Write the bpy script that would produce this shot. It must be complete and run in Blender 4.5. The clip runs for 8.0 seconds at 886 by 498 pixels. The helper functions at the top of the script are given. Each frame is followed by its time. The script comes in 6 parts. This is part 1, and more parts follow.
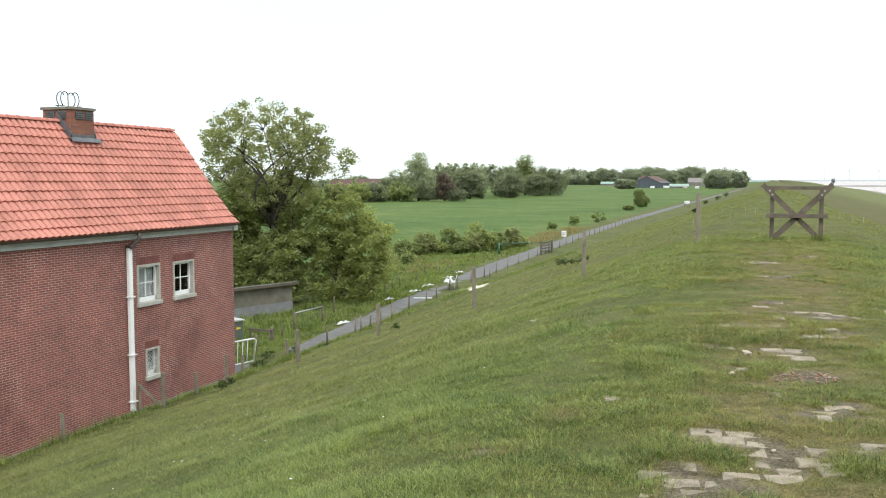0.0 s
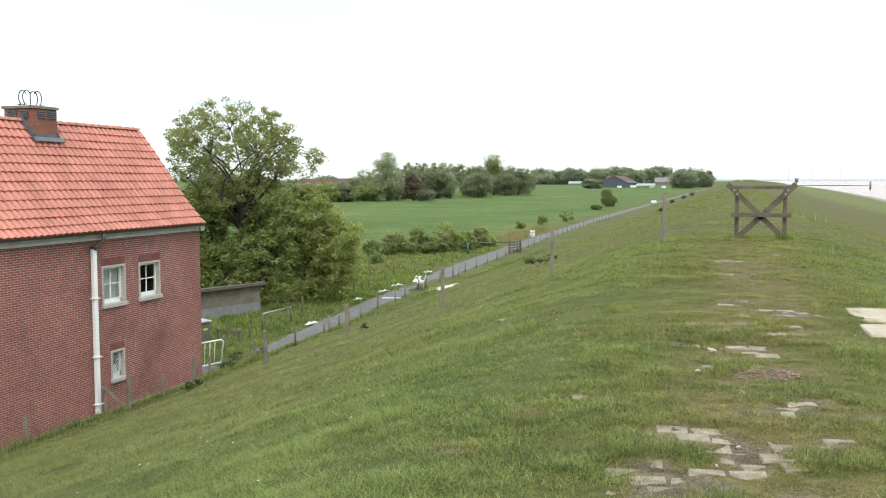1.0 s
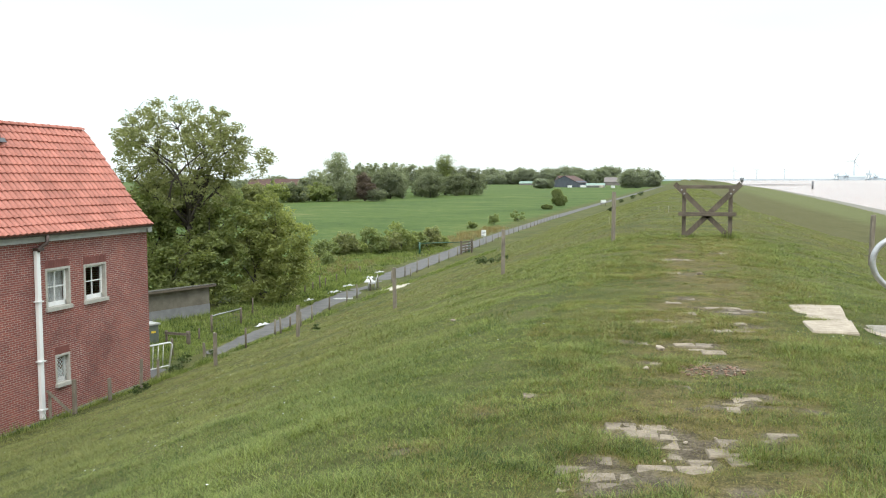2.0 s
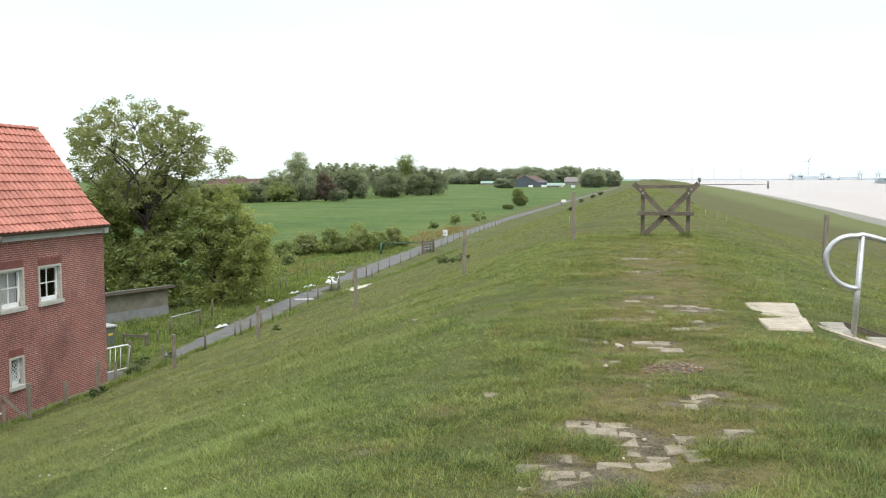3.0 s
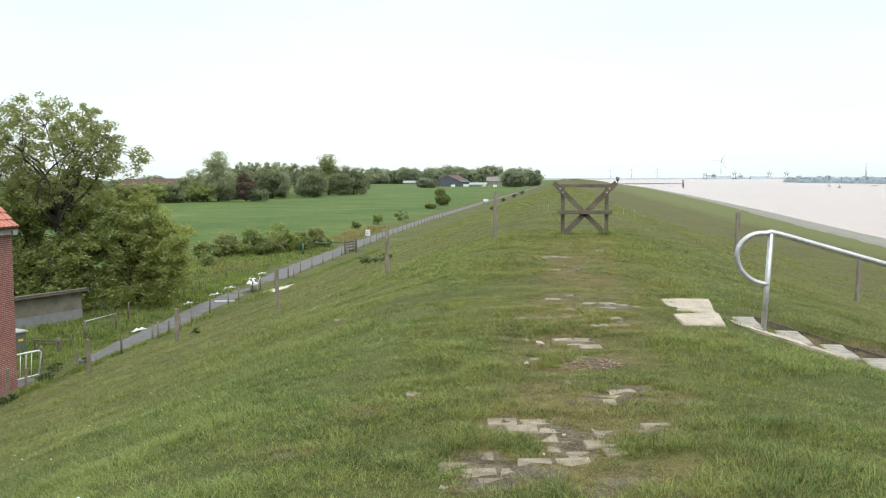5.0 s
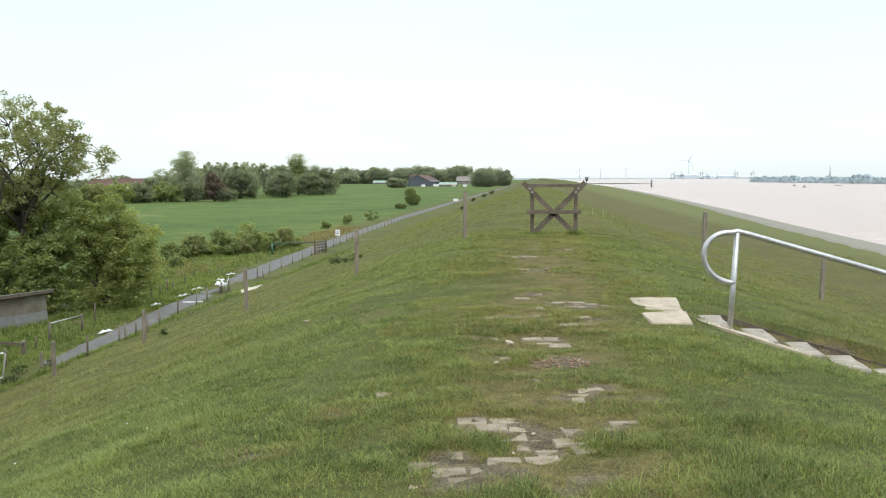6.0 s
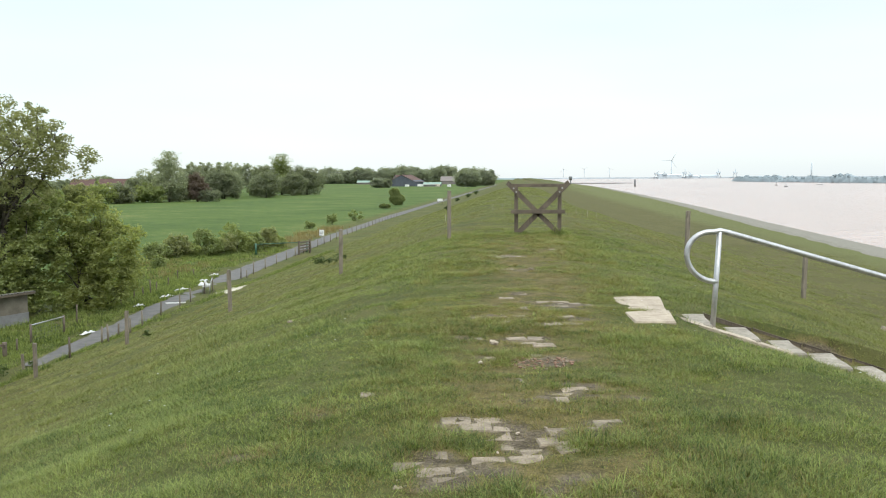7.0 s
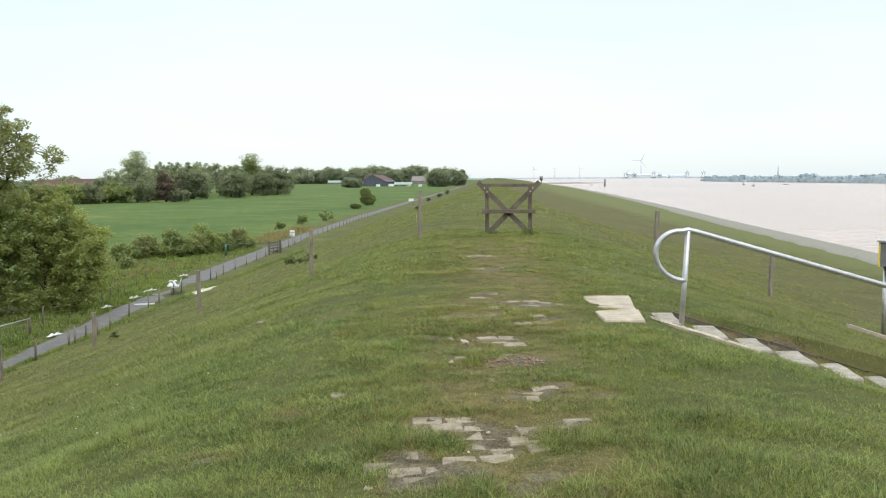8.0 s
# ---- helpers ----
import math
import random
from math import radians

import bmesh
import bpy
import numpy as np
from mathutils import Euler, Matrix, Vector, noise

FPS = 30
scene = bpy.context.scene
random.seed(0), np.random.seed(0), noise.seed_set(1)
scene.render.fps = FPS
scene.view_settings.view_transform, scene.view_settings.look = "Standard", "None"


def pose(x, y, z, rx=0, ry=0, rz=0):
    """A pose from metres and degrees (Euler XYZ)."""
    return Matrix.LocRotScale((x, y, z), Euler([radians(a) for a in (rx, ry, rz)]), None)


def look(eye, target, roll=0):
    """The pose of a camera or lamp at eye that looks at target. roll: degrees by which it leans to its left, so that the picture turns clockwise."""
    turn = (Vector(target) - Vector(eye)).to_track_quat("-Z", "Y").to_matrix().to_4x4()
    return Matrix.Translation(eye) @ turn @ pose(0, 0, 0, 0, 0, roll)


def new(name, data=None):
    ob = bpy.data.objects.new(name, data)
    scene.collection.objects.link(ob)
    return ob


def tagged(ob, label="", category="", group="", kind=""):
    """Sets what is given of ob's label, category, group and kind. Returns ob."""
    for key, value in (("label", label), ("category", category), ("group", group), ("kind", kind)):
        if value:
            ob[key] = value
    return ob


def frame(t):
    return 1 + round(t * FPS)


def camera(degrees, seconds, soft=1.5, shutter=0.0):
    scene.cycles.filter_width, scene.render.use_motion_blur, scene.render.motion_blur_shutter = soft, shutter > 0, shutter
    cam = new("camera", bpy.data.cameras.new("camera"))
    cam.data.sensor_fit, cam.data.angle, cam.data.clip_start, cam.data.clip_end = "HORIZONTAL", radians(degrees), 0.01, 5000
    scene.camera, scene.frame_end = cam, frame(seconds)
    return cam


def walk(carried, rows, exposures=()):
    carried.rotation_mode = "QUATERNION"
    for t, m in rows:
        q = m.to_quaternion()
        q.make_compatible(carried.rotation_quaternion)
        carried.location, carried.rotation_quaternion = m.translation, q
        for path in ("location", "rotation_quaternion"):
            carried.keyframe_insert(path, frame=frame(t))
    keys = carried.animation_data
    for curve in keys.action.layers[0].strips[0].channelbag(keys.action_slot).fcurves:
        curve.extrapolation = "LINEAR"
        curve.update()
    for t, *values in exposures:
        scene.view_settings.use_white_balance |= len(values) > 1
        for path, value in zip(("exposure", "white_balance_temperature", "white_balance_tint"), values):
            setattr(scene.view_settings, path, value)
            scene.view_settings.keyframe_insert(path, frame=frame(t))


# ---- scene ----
# ---- camera ----
cam = camera(52.2, 8.0, soft=1.1)
PATH = [
    (0.0, pose(-0.028, -0.007, 1.6, 85.626, 0, 19.974) @ pose(0, 0, 0, 0, 0, -0.036)),
    (0.5, pose(-0.025, -0.006, 1.6, 85.621, 0, 19.090) @ pose(0, 0, 0, 0, 0, -0.042)),
    (1.0, pose(-0.022, -0.005, 1.6, 85.609, 0, 17.994) @ pose(0, 0, 0, 0, 0, -0.067)),
    (1.5, pose(-0.017, -0.003, 1.6, 85.608, 0, 16.415) @ pose(0, 0, 0, 0, 0, -0.111)),
    (3.0, pose(-0.006, -0.000, 1.6, 85.595, 0, 12.494) @ pose(0, 0, 0, 0, 0, -0.171)),
    (3.5, pose(-0.002, 0.001, 1.6, 85.582, 0, 11.311) @ pose(0, 0, 0, 0, 0, -0.190)),
    (4.0, pose(0.002, 0.001, 1.6, 85.574, 0, 10.037) @ pose(0, 0, 0, 0, 0, -0.240)),
    (4.5, pose(0.005, 0.002, 1.6, 85.561, 0, 8.887) @ pose(0, 0, 0, 0, 0, -0.246)),
    (6.0, pose(0.015, 0.003, 1.6, 85.532, 0, 5.719) @ pose(0, 0, 0, 0, 0, -0.260)),
    (6.5, pose(0.016, 0.003, 1.6, 85.526, 0, 5.486) @ pose(0, 0, 0, 0, 0, -0.289)),
    (7.0, pose(0.018, 0.003, 1.6, 85.522, 0, 4.726) @ pose(0, 0, 0, 0, 0, -0.338)),
    (7.5, pose(0.021, 0.004, 1.6, 85.516, 0, 3.840) @ pose(0, 0, 0, 0, 0, -0.365)),
    (8.0, pose(0.024, 0.004, 1.6, 85.505, 0, 2.900) @ pose(0, 0, 0, 0, 0, -0.362)),
]
walk(cam, PATH, [(0.0, 0.0), (1.5, -0.02), (4.5, -0.12), (6.5, -0.18), (8.0, -0.2)])

# ---- overcast daylight ----
SUN_UP, SUN_TURN = 52, 150  # degrees above the horizon; bearing from +y towards +x
world = bpy.data.worlds.new("overcast")
scene.world = world
world.use_nodes = True
wn, wl = world.node_tree.nodes, world.node_tree.links
wn.clear()
sky = wn.new("ShaderNodeTexSky")
sky.sky_type = "NISHITA"
sky.sun_disc = False
sky.sun_elevation, sky.sun_rotation = radians(SUN_UP), radians(SUN_TURN)
sky.air_density, sky.dust_density, sky.ozone_density = 1.0, 1.0, 1.5
clear = wn.new("ShaderNodeBackground")
clear.inputs["Strength"].default_value = 0.05
wl.new(sky.outputs[0], clear.inputs["Color"])
# thin stratus: a bright even cover with broad soft streaks
tc = wn.new("ShaderNodeTexCoord")
mp = wn.new("ShaderNodeMapping")
mp.inputs["Scale"].default_value = (1.0, 1.0, 5.0)
wl.new(tc.outputs["Generated"], mp.inputs["Vector"])
nz = wn.new("ShaderNodeTexNoise")
nz.inputs["Scale"].default_value, nz.inputs["Detail"].default_value = 1.6, 3.0
wl.new(mp.outputs[0], nz.inputs["Vector"])
cr = wn.new("ShaderNodeValToRGB")
cr.color_ramp.elements[0].position, cr.color_ramp.elements[0].color = 0.34, (0.80, 0.905, 0.95, 1)
cr.color_ramp.elements[1].position, cr.color_ramp.elements[1].color = 0.68, (0.93, 0.985, 1.0, 1)
wl.new(nz.outputs["Fac"], cr.inputs[0])
cover = wn.new("ShaderNodeBackground")
# an overcast sky is brighter overhead than at the horizon
sx = wn.new("ShaderNodeSeparateXYZ")
wl.new(tc.outputs["Generated"], sx.inputs[0])
up = wn.new("ShaderNodeMapRange")
up.inputs["From Min"].default_value, up.inputs["From Max"].default_value = 0.22, 1.0
up.inputs["To Min"].default_value, up.inputs["To Max"].default_value = 0.985, 2.58
wl.new(sx.outputs["Z"], up.inputs["Value"])
wl.new(up.outputs[0], cover.inputs["Strength"])
wl.new(cr.outputs[0], cover.inputs["Color"])
both = wn.new("ShaderNodeAddShader")
wl.new(clear.outputs[0], both.inputs[0])
wl.new(cover.outputs[0], both.inputs[1])
wo = wn.new("ShaderNodeOutputWorld")
wl.new(both.outputs[0], wo.inputs["Surface"])

sun = new("sun", bpy.data.lights.new("sun", "SUN"))
sun.data.energy, sun.data.angle, sun.data.color = 1.5, radians(20), (1.0, 0.96, 0.9)
se, st = radians(SUN_UP), radians(SUN_TURN)
sun.matrix_world = look((0, 0, 60), Vector((0, 0, 60)) - Vector((math.sin(st) * math.cos(se), math.cos(st) * math.cos(se), math.sin(se))))

# ---- modelling tools ----
def thing(name, at, label, category, group="", turn=0.0):
    """An empty at the foot of a thing, which carries its parts."""
    ob = new(name)
    ob.empty_display_size = 0.2
    ob.matrix_basis = pose(at[0], at[1], at[2], 0, 0, turn)
    return tagged(ob, label, category, group)


def part(name, bm, material, parent=None, label="", smooth=False):
    me = bpy.data.meshes.new(name)
    bm.normal_update()
    if smooth:
        for f in bm.faces:
            f.smooth = True
    bm.to_mesh(me)
    bm.free()
    me.materials.append(material)
    ob = new(name, me)
    ob.parent = parent
    return tagged(ob, label) if label else ob


def tri_mesh(name, verts, tris, material, parent=None, label="", smooth=False):
    """One mesh from arrays of corners and triangles."""
    me = bpy.data.meshes.new(name)
    verts, tris = np.asarray(verts, np.float32), np.asarray(tris, np.int32)
    me.vertices.add(len(verts))
    me.vertices.foreach_set("co", verts.ravel())
    me.loops.add(tris.size)
    me.loops.foreach_set("vertex_index", tris.ravel())
    me.polygons.add(len(tris))
    me.polygons.foreach_set("loop_start", np.arange(0, tris.size, 3, dtype=np.int32))
    if smooth:
        me.polygons.foreach_set("use_smooth", np.ones(len(tris), bool))
    me.update(calc_edges=True)
    me.materials.append(material)
    ob = new(name, me)
    ob.parent = parent
    return tagged(ob, label) if label else ob


def box(bm, x0, x1, y0, y1, z0, z1, bevel=0.0):
    r = bmesh.ops.create_cube(bm, size=1.0)
    for v in r["verts"]:
        v.co = Vector((x0 + (v.co.x + 0.5) * (x1 - x0), y0 + (v.co.y + 0.5) * (y1 - y0), z0 + (v.co.z + 0.5) * (z1 - z0)))
    if bevel:
        es = list({e for v in r["verts"] for e in v.link_edges})
        bmesh.ops.bevel(bm, geom=es, offset=bevel, segments=2, affect="EDGES", profile=0.7)
    return r["verts"]


def beam(bm, a, b, w, d, up=(0, 0, 1), bevel=0.0):
    """A squared timber from a to b: w across, d deep along up."""
    a, b = Vector(a), Vector(b)
    ax = (b - a).normalized()
    side = ax.cross(Vector(up)).normalized()
    top = side.cross(ax)
    r = bmesh.ops.create_cube(bm, size=1.0)
    for v in r["verts"]:
        c = v.co.copy()
        v.co = a + (c.x + 0.5) * (b - a) + c.y * w * side + c.z * d * top
    if bevel:
        es = list({e for v in r["verts"] for e in v.link_edges})
        bmesh.ops.bevel(bm, geom=es, offset=bevel, segments=1, affect="EDGES")


def tube(bm, points, radius, sides=8, caps=True, r_end=None):
    """A round bar along points."""
    pts = [Vector(p) for p in points]
    rings = []
    ref = Vector((0, 0, 1))
    for i, p in enumerate(pts):
        d = (pts[min(i + 1, len(pts) - 1)] - pts[max(i - 1, 0)]).normalized()
        if abs(d.dot(ref)) > 0.95:
            ref = Vector((1, 0, 0)) if abs(d.x) < 0.9 else Vector((0, 1, 0))
        s = d.cross(ref).normalized()
        u = s.cross(d)
        ref = u
        r = radius if r_end is None else radius + (r_end - radius) * i / (len(pts) - 1)
        rings.append([bm.verts.new(p + r * (math.cos(k * math.tau / sides) * s + math.sin(k * math.tau / sides) * u)) for k in range(sides)])
    for a, b in zip(rings, rings[1:]):
        for k in range(sides):
            bm.faces.new((a[k], a[(k + 1) % sides], b[(k + 1) % sides], b[k])).smooth = True
    if caps:
        bm.faces.new(rings[0][::-1])
        bm.faces.new(rings[-1])


def hash2(i, j, seed):
    h = np.sin(i * 127.1 + j * 311.7 + seed * 74.7) * 43758.5453
    return h - np.floor(h)


def vnoise(x, y, size, seed=0):
    """Smooth value noise, 0 to 1, with lumps of that size."""
    x, y = np.asarray(x, float) / size, np.asarray(y, float) / size
    i, j = np.floor(x), np.floor(y)
    u, v = x - i, y - j
    u, v = u * u * (3 - 2 * u), v * v * (3 - 2 * v)
    return ((hash2(i, j, seed) * (1 - u) + hash2(i + 1, j, seed) * u) * (1 - v)
            + (hash2(i, j + 1, seed) * (1 - u) + hash2(i + 1, j + 1, seed) * u) * v)


# ---- the lie of the land: a dike that runs along y, its crest at z = 0 ----
ACROSS = (-4500, -60, -17.3, -16.5, -15.4, -2.5, -1.4, 1.5, 2.4, 4.8, 8.5, 13, 20, 24.5, 29.8, 34, 4800)
LEVEL = (-5.0, -5.0, -5.0, -4.85, -4.62, -0.2, 0.0, 0.0, -0.09, -0.63, -1.95, -2.95, -3.5, -3.6, -4.32, -5.2, -6.5)
WATER = -4.25
# where the mown foreshore ends, along the dike: the bank bends slowly away
SHORE = ((-900, 21.5), (0, 21.5), (40, 22.2), (58, 23.1), (74, 24.2), (94, 25.2), (115, 26.3), (168, 29.6), (223, 32.4), (318, 36.5), (520, 43.5), (770, 46), (1500, 52), (4800, 70))


def shore_x(y):
    return np.interp(y, [q[0] for q in SHORE], [q[1] for q in SHORE])


STAIR = (2.1, 10.75, 1.0, 0.0, -0.13)  # head of the steps, their bearing, and their level there


def lie(x, y):
    """The smooth height of the ground."""
    x = np.asarray(x, float)
    x = x - (shore_x(y) - 24.5) * np.clip((x - 17) / 6, 0, 1)
    z = np.interp(x, ACROSS, LEVEL)
    for d in (0.35, 0.8):
        z = z * 0.5 + 0.25 * (np.interp(np.asarray(x) - d, ACROSS, LEVEL) + np.interp(np.asarray(x) + d, ACROSS, LEVEL))
    return z


def ground(x, y):
    near = np.clip(1.4 - np.hypot(x, y) / 60, 0, 1)
    rough = (vnoise(x, y, 0.9, 3) - 0.5) * 0.05 + (vnoise(x, y, 0.33, 4) - 0.5) * 0.03 + (vnoise(x, y, 0.13, 6) - 0.5) * 0.022 * np.clip(1.5 - np.abs(x), 0, 1)
    x, y = np.asarray(x, float), np.asarray(y, float)
    # the flight of steps is let into the slope
    d = (x - STAIR[0]) * STAIR[2] + (y - STAIR[1]) * STAIR[3]
    o = (y - STAIR[1]) * STAIR[2] - (x - STAIR[0]) * STAIR[3]
    cut = np.clip((d + 0.3) / 0.3, 0, 1) * np.clip((6 - d) / 1.5, 0, 1) * np.clip((o + 2.8) / 2.4, 0, 1) * np.clip((0.9 - o) / 0.14, 0, 1)
    cut = cut * np.maximum(lie(x, y) - (STAIR[4] - 0.305 * d), 0)
    return lie(x, y) - cut + rough * near + (vnoise(x, y, 9, 5) - 0.5) * 0.12 * np.clip((np.hypot(x, y) - 12) / 20, 0, 1)


def g1(x, y):
    return float(ground(np.array([x]), np.array([y]))[0])


def wear(x, y):
    """How bare the trodden crest is, 0 to 1."""
    mid = np.exp(-((np.asarray(x) - 0.12 - 0.012 * np.asarray(y)) / 0.72) ** 4)
    along = np.clip((np.asarray(y) - 2) / 2, 0, 1) * np.clip((25 - np.asarray(y)) / 6, 0, 1)
    lumps = 0.6 * vnoise(x, y * 1.6, 0.55, 11) + 0.4 * vnoise(x, y, 0.2, 12)
    return np.clip(mid * along * (lumps * 3.6 - 1.1), 0, 1)

# ---- materials ----
def material(name):
    m = bpy.data.materials.new(name)
    m.use_nodes = True
    nt = m.node_tree
    return m, nt.nodes, nt.links, nt.nodes["Principled BSDF"]


def noise_node(n, l, scale, detail=4.0, rough=0.6, vec=None):
    t = n.new("ShaderNodeTexNoise")
    t.inputs["Scale"].default_value, t.inputs["Detail"].default_value, t.inputs["Roughness"].default_value = scale, detail, rough
    if vec is not None:
        l.new(vec, t.inputs["Vector"])
    return t.outputs["Fac"]


def ramp(n, l, fac, *stops):
    r = n.new("ShaderNodeValToRGB")
    e = r.color_ramp.elements
    e[0].position, e[0].color = stops[0][0], (*stops[0][1], 1)
    e[1].position, e[1].color = stops[-1][0], (*stops[-1][1], 1)
    for p, c in stops[1:-1]:
        k = e.new(p)
        k.color = (*c, 1)
    l.new(fac, r.inputs[0])
    return r.outputs["Color"]


def mix(n, l, fac, a, b, kind="MIX"):
    m = n.new("ShaderNodeMix")
    m.data_type, m.blend_type = "RGBA", kind
    for sock, v in ((m.inputs[0], fac), (m.inputs[6], a), (m.inputs[7], b)):
        if hasattr(v, "is_linked"):
            l.new(v, sock)
        elif isinstance(v, (int, float)):
            sock.default_value = v
        else:
            sock.default_value = (*v, 1)
    return m.outputs[2]


def calc(n, l, op, a, b=0.0, clamp=False):
    m = n.new("ShaderNodeMath")
    m.operation, m.use_clamp = op, clamp
    for sock, v in ((m.inputs[0], a), (m.inputs[1], b)):
        if hasattr(v, "is_linked"):
            l.new(v, sock)
        else:
            sock.default_value = v
    return m.outputs[0]


def bump(n, l, p, height, strength=0.3, distance=0.02):
    b = n.new("ShaderNodeBump")
    b.inputs["Strength"].default_value, b.inputs["Distance"].default_value = strength, distance
    l.new(height, b.inputs["Height"])
    l.new(b.outputs[0], p.inputs["Normal"])


def place_vec(n, l):
    """World position, so that grain keeps its true size on every thing."""
    return n.new("ShaderNodeNewGeometry").outputs["Position"]


def plain(name, dark, light, scale=6.0, rough=0.7, metal=0.0, relief=0.2, fine=60.0, vary=0.0):
    """A surface that wavers between two colours at two scales, with fine relief."""
    m, n, l, p = material(name)
    v = place_vec(n, l)
    a = noise_node(n, l, scale, 5.0, 0.65, v)
    b = noise_node(n, l, fine, 3.0, 0.6, v)
    f = calc(n, l, "ADD", calc(n, l, "MULTIPLY", a, 0.65), calc(n, l, "MULTIPLY", b, 0.35))
    c = ramp(n, l, f, (0.36, dark), (0.64, light))
    if vary:
        r = n.new("ShaderNodeObjectInfo").outputs["Random"]
        k = calc(n, l, "ADD", calc(n, l, "MULTIPLY", r, vary), 1 - vary / 2)
        h = n.new("ShaderNodeHueSaturation")
        l.new(k, h.inputs["Value"])
        l.new(c, h.inputs["Color"])
        c = h.outputs[0]
    l.new(c, p.inputs["Base Color"])
    p.inputs["Roughness"].default_value, p.inputs["Metallic"].default_value = rough, metal
    bump(n, l, p, f, relief, 0.01)
    return m


def timber(name, dark, light, along="Z"):
    """Weathered wood with grain along one axis."""
    m, n, l, p = material(name)
    tc = n.new("ShaderNodeTexCoord")
    mp = n.new("ShaderNodeMapping")
    mp.inputs["Scale"].default_value = tuple(4 if a == along else 60 for a in "XYZ")
    l.new(tc.outputs["Object"], mp.inputs["Vector"])
    g = noise_node(n, l, 1.0, 5.0, 0.6, mp.outputs[0])
    s = noise_node(n, l, 3.0, 3.0, 0.6, place_vec(n, l))
    f = calc(n, l, "ADD", calc(n, l, "MULTIPLY", g, 0.6), calc(n, l, "MULTIPLY", s, 0.4))
    c = ramp(n, l, f, (0.36, dark), (0.62, light))
    l.new(c, p.inputs["Base Color"])
    p.inputs["Roughness"].default_value = 0.85
    bump(n, l, p, g, 0.5, 0.004)
    return m


def foliage(name, dark, light, rim=0.35, span=(0.25, 0.8)):
    m, n, l, p = material(name)
    g = n.new("ShaderNodeNewGeometry")
    big = noise_node(n, l, 0.6, 3.0, 0.6, g.outputs["Position"])
    mid = noise_node(n, l, 3.2, 4.0, 0.7, g.outputs["Position"])
    f = calc(n, l, "ADD", calc(n, l, "MULTIPLY", g.outputs["Random Per Island"], 0.34), calc(n, l, "ADD", calc(n, l, "MULTIPLY", big, 0.4), calc(n, l, "MULTIPLY", mid, 0.36)))
    c = ramp(n, l, f, (span[0], dark), (span[1], light))
    l.new(c, p.inputs["Base Color"])
    p.inputs["Roughness"].default_value = 0.6
    p.inputs["Specular IOR Level"].default_value = 0.25
    tr = n.new("ShaderNodeBsdfTranslucent")
    l.new(mix(n, l, 1.0, c, (1.0, 1.0, 0.55), "MULTIPLY"), tr.inputs["Color"])
    ms = n.new("ShaderNodeMixShader")
    ms.inputs[0].default_value = rim
    l.new(p.outputs[0], ms.inputs[1])
    l.new(tr.outputs[0], ms.inputs[2])
    l.new(ms.outputs[0], n["Material Output"].inputs["Surface"])
    return m


